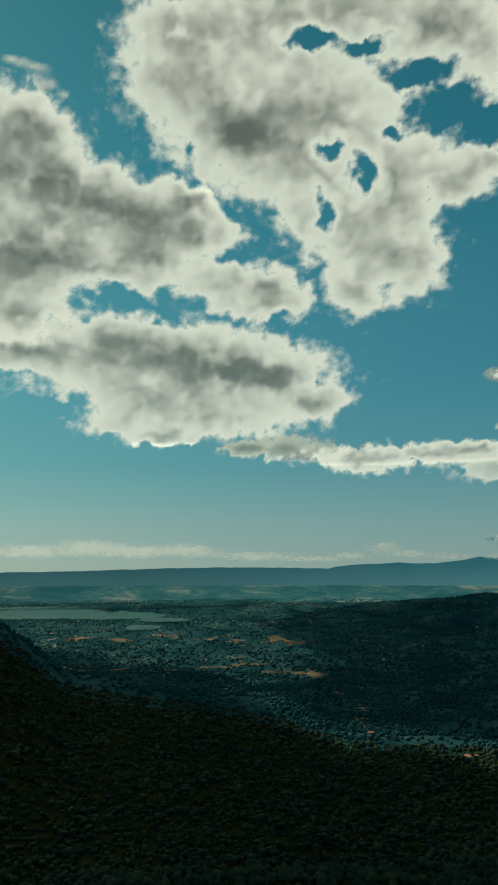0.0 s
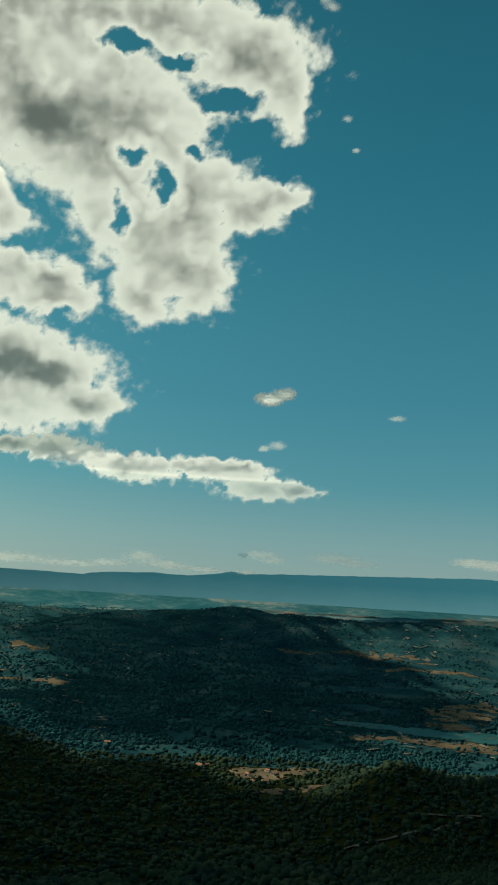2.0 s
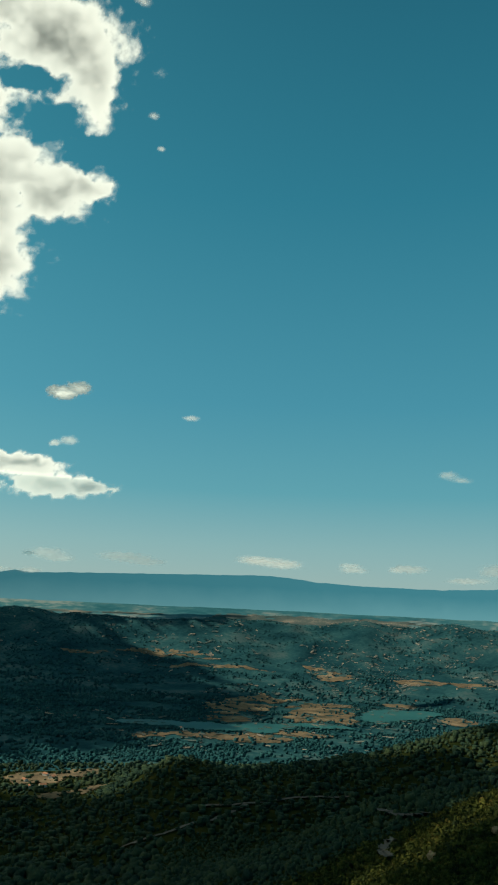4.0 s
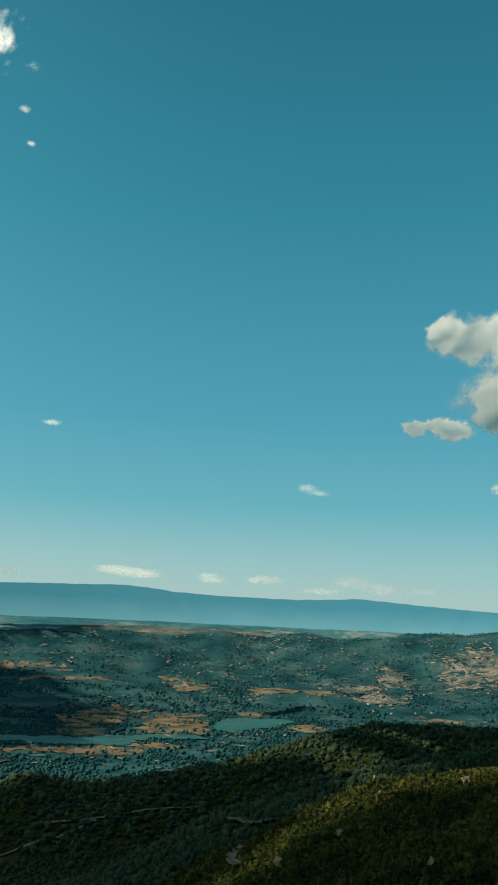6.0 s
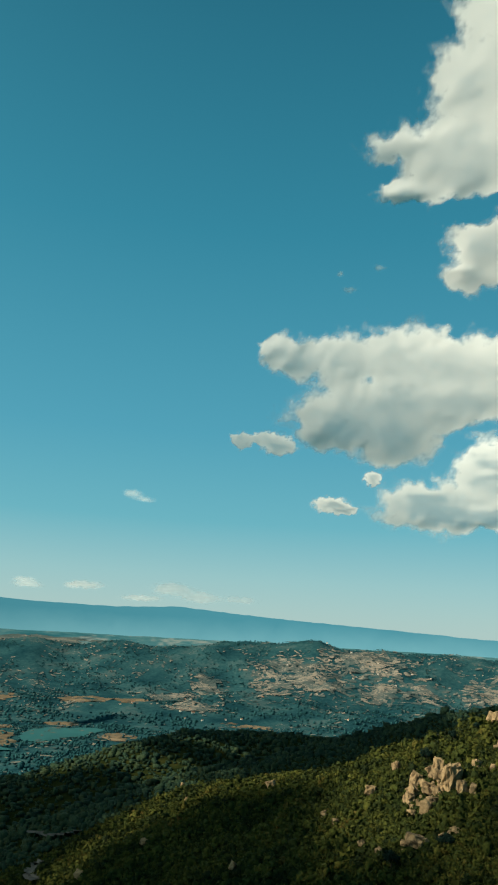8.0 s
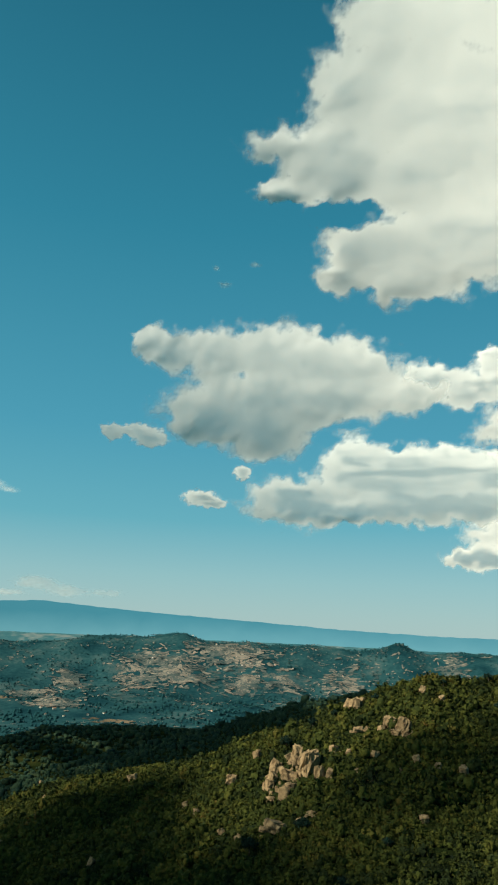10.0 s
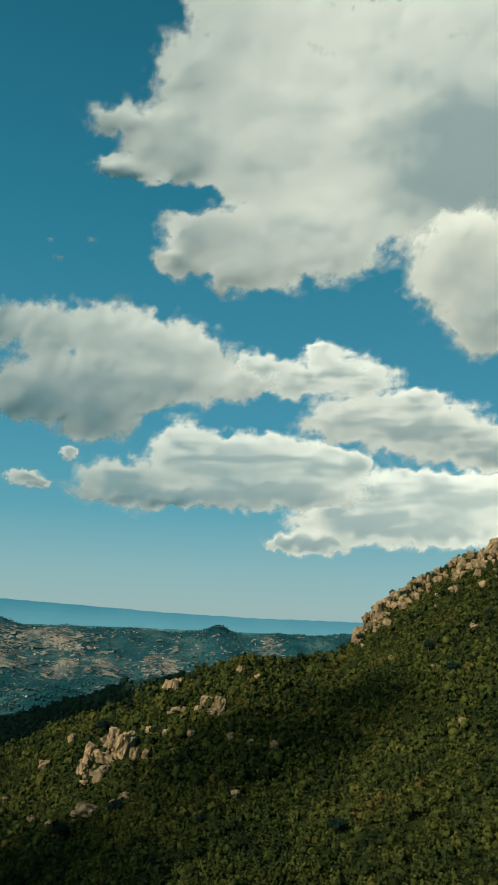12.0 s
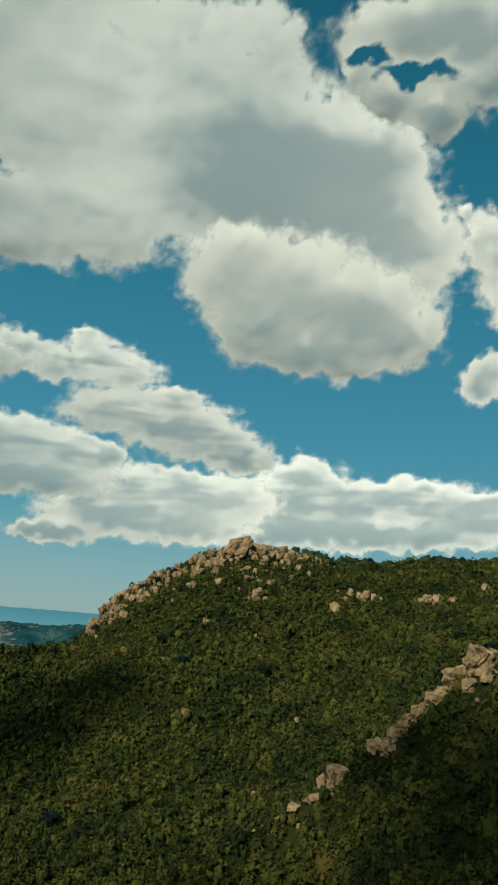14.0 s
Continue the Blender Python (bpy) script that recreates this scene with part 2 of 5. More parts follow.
def height(az, r):
    """Height of the ground above the valley floor, by azimuth (clockwise from +y) and distance from the camera's foot."""
    x, y = r * np.sin(np.radians(az)), r * np.cos(np.radians(az))
    z = np.interp(r, VALLEY_R, VALLEY_Z)
    roll_amp = np.clip((r - 500) / 900, 0, 1) * np.clip((4600 - r) / 800, 0.15, 1)
    calm = np.exp(-((az - 35) / 14) ** 4 - ((r - 1850) / 260) ** 4) + np.exp(-((az + 12) / 12) ** 4 - ((r - 3800) / 420) ** 4)
    z = z + roll_amp * (1 - 0.93 * np.clip(calm, 0, 1)) * ((fractal(x / 420, y / 420, 4) - 0.5) * 60 + np.abs(fractal(x / 230 + 8, y / 230, 4) - 0.5) * 60 - 8)
    # low hills across the valley
    top = 3900 * tan_el(ramp_along(az, MID))
    bump = np.exp(-((r - 3900) / np.where(r > 3900, 220, 430)) ** 2)
    z = z + np.maximum(top - np.interp(r, VALLEY_R, VALLEY_Z), 0) * bump
    # dark hill towards the lake
    top = 1500 * tan_el(ramp_along(az, [(-60, -1.5), (-17.5, -3.6), (-15.5, -4.9), (-13, -7.0), (-8, -8.0), (-2, -8.7), (2, -9.4), (6, -10.8), (10, -12)]))
    z = soft_max(z, -300 + (top + 300) * np.exp(-((r - 1500) / 420) ** 2), 12)
    # wooded ridges between the mountain and the valley
    ca = ramp_along(az, RIDGE_R)
    z = soft_max(z, -300 + (ca * tan_el(ramp_along(az, RIDGE)) + 300) * np.exp(-((r - ca) / np.where(r > ca, 300, 420)) ** 2) * np.clip((az - 12) / 14, 0, 1), 10)
    z = soft_max(z, -300 + (820 * tan_el(ramp_along(az, BACK)) + 300) * np.exp(-((r - 820) / np.where(r > 820, 210, 300)) ** 2) * np.clip((az - 36) / 10, 0, 1), 8)
    z = soft_max(z, -300 + (1050 * tan_el(-11.6) + 300) * np.exp(-((az - 29.2) / 5.2) ** 2 - ((r - 1050) / 200) ** 2), 25)
    # the mountain's own slope
    fr, fz = ramp_along(az, FOOT_R), ramp_along(az, FOOT_R) * tan_el(ramp_along(az, FOOT))
    cr = ramp_along(az, CREST_R)
    cz = cr * tan_el(ramp_along(az, CREST))
    u = np.clip((r - fr) / (cr - fr), 0, 1)
    face = fz + (cz - fz) * (u * 0.75 + 0.25 * u * u)
    face = np.where(r < fr, fz - (fr - r) * 0.10, face)
    drop = np.clip(r - cr, 0, None)
    back_slope = np.where(az > 86, 0.10, 0.55)
    face = np.where(r > cr, cz - drop * back_slope * np.clip(drop / 60, 0, 1), face)
    face = np.where(az > 101, np.maximum(face, 740 * tan_el(ramp_along(az, CREST)) + 4 - np.abs(r - 740) * 0.3), face)
    face = face + (fractal(x / 60, y / 60, 4) - 0.5) * 7 * np.clip(r / 400, 0.1, 1)
    apron = np.where(r < fr, fz - (fr - r) * 0.10, fz - (r - fr) * 0.22) + (fractal(x / 120, y / 120, 4) - 0.5) * 22
    hill = np.clip((az - 28) / 14, 0, 1)
    hill = hill * hill * (3 - 2 * hill)
    z = soft_max(z, apron * (1 - hill) + face * hill, 8)
    # the near spur
    sr = 168.0
    spur = sr * tan_el(ramp_along(az, SPUR)) - np.where(r > sr, (r - sr) * 0.75, (sr - r) * 0.45) + (fractal(x / 25, y / 25, 3) - 0.5) * 4
    z = np.where((az > 86) & (az < 179), soft_max(z, spur, 3), z)
    z = np.where(r < 60, -62 + (np.minimum(z, -45) + 62) * (r / 60) ** 2, z)
    return z + EYE


def ground_at(x, y):
    r = np.hypot(x, y)
    return height(np.degrees(np.arctan2(x, y)), r)


def mesh_object(name, verts, faces, mat, parent=None, smooth=True):
    """One mesh object from arrays of vertices and of equal-sided faces."""
    me = bpy.data.meshes.new(name)
    verts, faces = np.asarray(verts, np.float32), np.asarray(faces, np.int32)
    k = faces.shape[1]
    me.vertices.add(len(verts))
    me.vertices.foreach_set("co", verts.ravel())
    me.loops.add(faces.size)
    me.loops.foreach_set("vertex_index", faces.ravel())
    me.polygons.add(len(faces))
    me.polygons.foreach_set("loop_start", np.arange(0, faces.size, k, dtype=np.int32))
    me.polygons.foreach_set("use_smooth", np.full(len(faces), smooth))
    me.update(calc_edges=True)
    me.materials.append(mat)
    ob = new(name, me)
    if parent:
        ob.parent = parent
    return ob


def grid_faces(rows, cols, closed=False):
    i, j = np.meshgrid(np.arange(rows - 1), np.arange(cols if closed else cols - 1), indexing="ij")
    jn = (j + 1) % cols
    return np.stack([i * cols + j, i * cols + jn, (i + 1) * cols + jn, (i + 1) * cols + j], -1).reshape(-1, 4)


AZ = np.concatenate([np.arange(-180, -26, 3.0), np.arange(-26, 126, 0.38), np.arange(126, 180, 3.0)])
RAD = np.concatenate([[0.01], np.geomspace(30, 4900, 290)])
aa, rr = np.meshgrid(AZ, RAD)
zz = height(aa, rr)
ground = mesh_object("ground", np.stack([rr * np.sin(np.radians(aa)), rr * np.cos(np.radians(aa)), zz], -1).reshape(-1, 3),
                     grid_faces(len(RAD), len(AZ), True), M_GROUND)
tagged(ground, "dark scrub-covered mountain slopes running down to a hazy valley", "ground", kind="structure")
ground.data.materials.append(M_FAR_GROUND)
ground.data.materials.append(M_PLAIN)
# farther ground takes the colours with more haze in them
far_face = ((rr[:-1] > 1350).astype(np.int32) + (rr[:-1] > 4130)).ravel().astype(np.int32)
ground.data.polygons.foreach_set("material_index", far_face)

# ---- far mountains ----
SKYLINE = [(-60, 0.3), (-30, 0.0), (-17.6, -0.08), (-12, 0.02), (-4.6, 0.24), (0.4, 0.26), (5.8, 0.18), (7, 0.4), (10.8, 0.58), (13.2, 0.5), (15.6, 0.78), (16.5, 1.0), (17.4, 0.86), (23, 1.07),
           (29, 1.25), (34.3, 1.42), (36.0, 1.33), (38, 1.1), (41.5, 0.95), (47, 0.92), (51.5, 1.18), (54.6, 0.97), (59.5, 0.7), (63.7, 0.53), (68, 0.36),
           (73, 0.12), (80, -0.02), (87, 0.0), (100, 0.1), (130, 0.4), (180, 0.6)]
fa = np.arange(-180, 180, 0.25)
rise = np.linspace(0, 1, 9)
va, vu = np.meshgrid(fa, rise)
vr = 4640 + 180 * vu
low = 4640 * tan_el(-1.2)
crest = 4820 * tan_el(ramp_along(va, SKYLINE)) + (fractal(va * 1.3 + 300, va * 0 + 3.0, 5) - 0.5) * 9
vz = low + (crest - low) * vu + (fractal(va * 2.2 + 200, vu * 5, 4) - 0.5) * 20 * vu * (1 - vu)
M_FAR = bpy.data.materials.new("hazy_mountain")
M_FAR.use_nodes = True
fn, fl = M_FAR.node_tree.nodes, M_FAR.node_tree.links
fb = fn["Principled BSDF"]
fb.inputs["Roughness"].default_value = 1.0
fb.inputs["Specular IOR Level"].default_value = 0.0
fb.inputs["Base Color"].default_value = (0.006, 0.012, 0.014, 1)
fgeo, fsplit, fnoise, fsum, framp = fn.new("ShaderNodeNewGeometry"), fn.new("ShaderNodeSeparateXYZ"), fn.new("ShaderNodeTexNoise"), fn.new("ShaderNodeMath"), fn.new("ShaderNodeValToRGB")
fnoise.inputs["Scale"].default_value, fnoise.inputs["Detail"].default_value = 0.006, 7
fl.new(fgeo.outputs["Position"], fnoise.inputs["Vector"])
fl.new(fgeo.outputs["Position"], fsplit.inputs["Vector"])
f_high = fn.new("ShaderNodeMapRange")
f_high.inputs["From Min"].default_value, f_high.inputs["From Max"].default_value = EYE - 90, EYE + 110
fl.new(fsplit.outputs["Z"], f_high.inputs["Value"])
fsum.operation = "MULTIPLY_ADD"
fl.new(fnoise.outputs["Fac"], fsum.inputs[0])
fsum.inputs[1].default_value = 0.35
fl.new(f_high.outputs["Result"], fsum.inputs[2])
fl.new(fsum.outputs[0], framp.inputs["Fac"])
# haze painted into the glow: thick and pale at the foot, clearer blue towards the crest
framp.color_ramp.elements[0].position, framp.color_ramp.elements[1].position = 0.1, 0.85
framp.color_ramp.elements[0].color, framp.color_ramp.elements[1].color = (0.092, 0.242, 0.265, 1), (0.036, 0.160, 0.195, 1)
# cloud shade on the western range, painted by dimming its glow
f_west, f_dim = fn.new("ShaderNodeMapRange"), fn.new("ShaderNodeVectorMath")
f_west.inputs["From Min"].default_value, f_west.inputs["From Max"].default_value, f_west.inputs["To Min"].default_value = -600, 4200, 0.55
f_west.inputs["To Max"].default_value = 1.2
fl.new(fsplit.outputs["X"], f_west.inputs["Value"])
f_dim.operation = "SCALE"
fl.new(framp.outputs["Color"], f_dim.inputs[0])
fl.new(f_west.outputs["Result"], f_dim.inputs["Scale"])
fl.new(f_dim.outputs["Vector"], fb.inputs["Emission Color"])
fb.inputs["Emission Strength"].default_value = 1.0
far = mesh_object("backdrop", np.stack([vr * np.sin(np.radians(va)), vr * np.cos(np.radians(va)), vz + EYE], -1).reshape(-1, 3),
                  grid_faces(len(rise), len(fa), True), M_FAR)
tagged(far, "long hazy blue mountain range on the horizon", "mountains", kind="structure")

# ---- cloud materials ----
def cloud_material(name, thin, deep, solid=0.42, most=1.0, tear=0.7, grain=(12.0, 7), spans=(0.3, 2.3), tint=((0.93, 0.94, 0.90, 1), (0.74, 0.87, 0.85, 1))):
    """Cloud with torn, see-through edges: how much of the light it throws back where it is thin and where it is deep; the rest shines through."""
    m = bpy.data.materials.new(name)
    m.use_nodes = True
    n, l = m.node_tree.nodes, m.node_tree.links
    n.clear()
    out, thick, place, fray = (n.new("ShaderNode" + k) for k in ("OutputMaterial", "Attribute", "UVMap", "TexNoise"))
    thick.attribute_name, place.uv_map = "thickness", "sky"
    fray.inputs["Scale"].default_value, fray.inputs["Detail"].default_value, fray.inputs["Roughness"].default_value = *grain, 0.58
    l.new(place.outputs["UV"], fray.inputs["Vector"])
    even = n.new("ShaderNodeMath")
    even.operation = "SUBTRACT"
    l.new(fray.outputs["Fac"], even.inputs[0])
    even.inputs[1].default_value = 0.5

    def by_depth(weight, lo, hi, a, b):
        add, span = n.new("ShaderNodeMath"), n.new("ShaderNodeMapRange")
        add.operation, span.interpolation_type = "MULTIPLY_ADD", "SMOOTHSTEP"
        l.new(even.outputs[0], add.inputs[0])
        add.inputs[1].default_value = weight
        l.new(thick.outputs["Fac"], add.inputs[2])
        l.new(add.outputs[0], span.inputs["Value"])
        for key, value in zip(("From Min", "From Max", "To Min", "To Max"), (lo, hi, a, b)):
            span.inputs[key].default_value = value
        return span
    cover, depth = by_depth(tear, 0.05, solid, 0, most), by_depth(0.6, *spans, thin, deep)
    through_, back_, body, clear, whole = (n.new("ShaderNode" + k) for k in ("BsdfTranslucent", "BsdfDiffuse", "MixShader", "BsdfTransparent", "MixShader"))
    # the default tint paints cool skylight into the deep cloud
    through_.inputs["Color"].default_value, back_.inputs["Color"].default_value = tint
    l.new(depth.outputs["Result"], body.inputs["Fac"])
    l.new(through_.outputs[0], body.inputs[1])
    l.new(back_.outputs[0], body.inputs[2])
    l.new(cover.outputs["Result"], whole.inputs["Fac"])
    l.new(clear.outputs[0], whole.inputs[1])
    l.new(body.outputs[0], whole.inputs[2])
    l.new(whole.outputs[0], out.inputs["Surface"])
    return m


# one cumulus in two versions: against the light, and lit from the front
M_CLOUD = cloud_material("cumulus", 0.08, 0.86, 0.56, 0.94)
# front-lit copy: bright rims, with shade painted in as it deepens
M_CLOUD_FRONTLIT = cloud_material("frontlit_cumulus", 0.8, 0.3, 0.55, 1.0, 0.5, spans=(0.45, 1.9), tint=((0.84, 0.885, 0.86, 1), (0.9, 0.89, 0.85, 1)))
M_CLOUD_VEIL = cloud_material("thin_cloud", 0.5, 0.5, 0.9, 0.8, 0.3, (5.0, 2))

CLOUD_BASE = 650.0
STEP = 0.165


def cauliflower(u, v, size, seed):
    """Domes set side by side, 0 in the creases to 1 on the crowns."""
    x, y = u / size + seed * 13.7, v / size + seed * 5.3
    xi, yi = np.floor(x).astype(int), np.floor(y).astype(int)
    best = np.full(x.shape, 9.0)
    for i, j in itertools.product((-1, 0, 1), repeat=2):
        a, b = (xi + i + 91 * seed) & 255, (yi + j) & 255
        dx, dy = xi + i + 0.5 + 0.45 * _GX[a, b] - x, yi + j + 0.5 + 0.45 * _GY[a, b] - y
        best = np.minimum(best, (dx * dx + dy * dy) * (0.8 + 0.4 * _TURN[b, a] / 6.3))
    return np.sqrt(np.clip(1 - best / 0.85, 0, 1))


def cloud(label, puffs, gaps=(), dense=(), far=None, patchy=0.5, lean=0.0, belly=None, turn=0.0, faint=0.0, dome=None, frontlit=False, layer=0.0, shade=1.3):
    """A cumulus cloud of merged billows, at the height of the cloud layer."""
    lo_a, hi_a = min(p[0] - 2.2 * p[2] for p in puffs), max(p[0] + 2.2 * p[2] for p in puffs)
    lo_e, hi_e = max(0.05, min(p[1] - 2.2 * p[3] for p in puffs)), max(p[1] + 2.2 * p[3] for p in puffs)
    mid_e = sum(p[1] * p[2] * p[3] for p in puffs) / sum(p[2] * p[3] for p in puffs)
    step_e = (STEP if hi_e - lo_e > 4 else STEP / 2) if lo_a > -40 else 0.5
    az, el = np.meshgrid(np.arange(lo_a, hi_a, step_e / math.cos(radians(mid_e))), np.arange(lo_e, hi_e, step_e))
    squash = 1.0 if mid_e > 8 else 1.6
    u, v = az * math.cos(radians(mid_e)), el * squash
    lump = min(1.0, max(0.22, float(np.mean([min(p[2], p[3] * 1.5) for p in puffs])) / 2.4))
    calm = 0.5 if faint else 1.0
    wa = az + (fractal(u / (1.7 * lump) + 40, v / (1.7 * lump), 5) - 0.5) * 2.6 * lump * calm
    we = el + (fractal(u / (1.7 * lump) + 90, v / (1.7 * lump) + 50, 5) - 0.5) * 2.1 * lump * calm
    sa = az + (fractal(u / (2.6 * lump) + 40, v / (2.6 * lump), 2) - 0.5) * 2.4 * lump
    se = el + (fractal(u / (2.6 * lump) + 90, v / (2.6 * lump) + 50, 2) - 0.5) * 2.0 * lump
    clear, round_, swollen = np.ones_like(az), np.ones_like(az), np.ones_like(az)
    for a, e, ra, re in puffs:
        q = ((wa - a) / ra) ** 2 + ((we - e) / re) ** 2
        clear *= 1 - 0.93 * np.exp(-1.3 * q)
        q = ((az - a) / ra) ** 2 + ((el - e) / re) ** 2
        round_ *= 1 - 0.6 * np.exp(-1.2 * q)
        q = ((sa - a) / ra) ** 2 + ((se - e) / re) ** 2
        swollen *= 1 - 0.9 * np.exp(-1.3 * q)
    body = -np.log(clear) * 0.55
    body = np.where(body > 0.5, 0.5 + (1 - np.exp(-(body - 0.5))) * 0.8, body)
    # domes at three sizes: crisp towards the rims, smoothed out in the deep of the cloud
    bu, bv = u + (fractal(u / lump + 11, v / lump, 3) - 0.5) * 0.9 * lump, v + (fractal(u / lump, v / lump + 23, 3) - 0.5) * 0.9 * lump
    heads = [cauliflower(bu, bv, size * lump, k) for k, size in enumerate((2.3, 1.05, 0.5))]
    heap = 0.5 * heads[0] + 0.3 * heads[1] + 0.2 * heads[2]
    rim = np.clip(1.15 - body, 0.0, 1)
    ragged = ((heap - 0.55) * 0.75 + (fractal(u / (0.9 * lump), v / (0.9 * lump) + 70, 5, 0.6) - 0.5) * 0.45) * (0.45 if faint else 1.0)
    thick = body * 1.15 - 0.14 + ragged * np.clip(0.25 + body * 3, 0, 1) * (1 - 0.4 * np.clip((body - 0.45) * 2, 0, 1))
    thick = thick + (fractal(u / 6.0 + 3, v / 4.0, 2) - 0.5) * np.clip(body, 0, 0.9) * patchy
    if patchy > 1:
        # torn cloud against the light: folds of thick and thin, drawn out sideways
        folds = fractal(u / 3.4 + 51, v / 1.5, 4, 0.6) - 0.5
        thick = thick + folds * np.clip(body, 0, 0.8) * 0.9 + (heap - 0.55) * np.clip(body, 0, 0.8) * 1.3
    thick = thick - faint
    if frontlit:
        thick = np.where(thick > 0.55, 0.55 + (thick - 0.55) * (0.3 if dome else 0.5), thick)
    # grey cores: on front-lit clouds this added depth paints their shade
    for a, e, ra, re in dense:
        thick = thick + (0.95 if frontlit else 0.5) * np.clip(body, 0, 1) * np.exp(-0.6 * (((wa - a) / ra) ** 2 + ((we - e) / re) ** 2))
    # shade of the belly, painted as extra depth low in a front-lit cloud
    foot, head = min(p[1] - p[3] for p in puffs), max(p[1] + p[3] for p in puffs)
    up = np.clip((el - foot) / (head - foot), 0, 1)
    if frontlit and not faint:
        # grey folds, shade painted as depth: level bands in clouds low over the horizon
        wide, high, deep = (5.0, 0.9, 3.0) if mid_e < 16 else (5.0, 2.4, 1.3)
        bands = fractal(u / (wide * lump) + 51, v / (high * lump), 4, 0.55) - 0.5
        thick = thick + np.clip(body, 0, 1) * (shade * (1 - up) ** 1.3 + bands * deep + (0.4 if mid_e < 13 else 0.0))
    frayed = (heap - 0.55) * 0.9 + (fractal(u / 0.9 + 15, v / 0.8, 5, 0.65) - 0.5) * 1.1
    for a, e, ra, re in gaps:
        thick = np.minimum(thick, 0.75 * (np.sqrt(((wa - a) / ra) ** 2 + ((we - e) / re) ** 2) - 1.0) + 0.6 * frayed)
    thick = np.clip(thick, -1, 2.3)
    far = far or (CLOUD_BASE / math.sin(radians(mid_e)) if mid_e > 8 else 4840.0)
    swell = radians(float(np.mean([p[3] for p in puffs])))
    relief = far * swell * (0.16 * (1 - round_) + 0.07 * (1 - swollen) + 0.05 * fractal(u / (6.5 * lump) + 60, v / (5.5 * lump), 2)) * min(1.0, max(0.4, lump * 1.3))
    relief = relief + far * radians(lump) * rim * (0.042 * heads[0] + 0.03 * heads[1] + 0.014 * heads[2])
    # the top leans back to the light, the belly hangs forward
    under = lean * 0.3 if belly is None else belly
    slope = under * up + (lean * 1.25 - under) * up * up / 2
    r = far - relief + far * radians(head - foot) * slope + far * turn * np.radians(az - (lo_a + hi_a) / 2)
    if dome:
        r = r + far * dome[1] * np.radians(12 * np.tanh((az - dome[0]) / 12)) ** 2
    if layer:
        # a broad deck seen from below, at one height over the camera
        r = layer / np.sin(np.radians(np.maximum(el, 7.8))) - relief * 0.6
    r = np.minimum(r, 4930)
    ce = np.cos(np.radians(el))
    verts = np.stack([r * ce * np.sin(np.radians(az)), r * ce * np.cos(np.radians(az)), EYE + r * np.sin(np.radians(el))], -1).reshape(-1, 3)
    faces = grid_faces(*az.shape)
    faces = faces[(thick.ravel() > -0.34)[faces].any(1)]
    used, index = np.unique(faces, return_inverse=True)
    index = index.reshape(faces.shape)
    ob = mesh_object("cloud", verts[used], index, M_CLOUD_VEIL if faint else M_CLOUD_FRONTLIT if frontlit else M_CLOUD)
    ob.data.attributes.new("thickness", "FLOAT", "POINT").data.foreach_set("value", thick.ravel()[used].astype(np.float32))
    uv = ob.data.uv_layers.new(name="sky")
    place = np.stack([u.ravel()[used] / (10 * lump ** 0.5), v.ravel()[used] / (10 * lump ** 0.5)], -1)[index.ravel()]
    uv.data.foreach_set("uv", place.ravel().astype(np.float32))
    return tagged(ob, label, "cloud", "clouds in the sky")


# ---- clouds: azimuth, elevation and half sizes in degrees of the billows; the last list holds the gaps ----
cloud("huge broken white cumulus cloud, sunlit from behind", [(-5.1, 37.3, 5.1, 2.29), (1.9, 38.0, 7.0, 2.59), (9.3, 38.3, 7.3, 2.54), (15.8, 36.8, 5.2, 2.5), (18.2, 34.2, 2.1, 2.4), (-5.5, 34.2, 4.8, 1.89), (-0.4, 32.2, 7.3, 3.20), (3.6, 30.0, 7.6, 2.75), (9.0, 29.0, 6.2, 2.57), (5.5, 33.5, 5.4, 2.43), (11.3, 31.7, 3.5, 1.94), (7.1, 26.1, 4.6, 2.48), (11.1, 26.6, 4.1, 2.06), (16.3, 27.6, 3.5, 1.38), (9.7, 23.3, 4.5, 2.92), (8.6, 20.0, 2.1, 1.68), (13.0, 21.8, 2.0, 2.14), (18.7, 28.3, 1.8, 1.14), (18.0, 32.5, 1.3, 1.6)],
      [(15.7, 31.9, 2.8, 1.4), (9.3, 36.3, 1.7, 0.5), (13.6, 34.3, 2.4, 0.7), (18.1, 30.7, 1.5, 0.7), (5.5, 36.9, 2.0, 0.5), (6.7, 30.1, 0.9, 0.6), (9.1, 28.3, 0.8, 1.1), (11.8, 30.6, 0.9, 0.5), (6.2, 25.7, 0.7, 0.8)], dense=[(-0.9, 31.3, 2.3, 1.01)], layer=660, patchy=1.2)
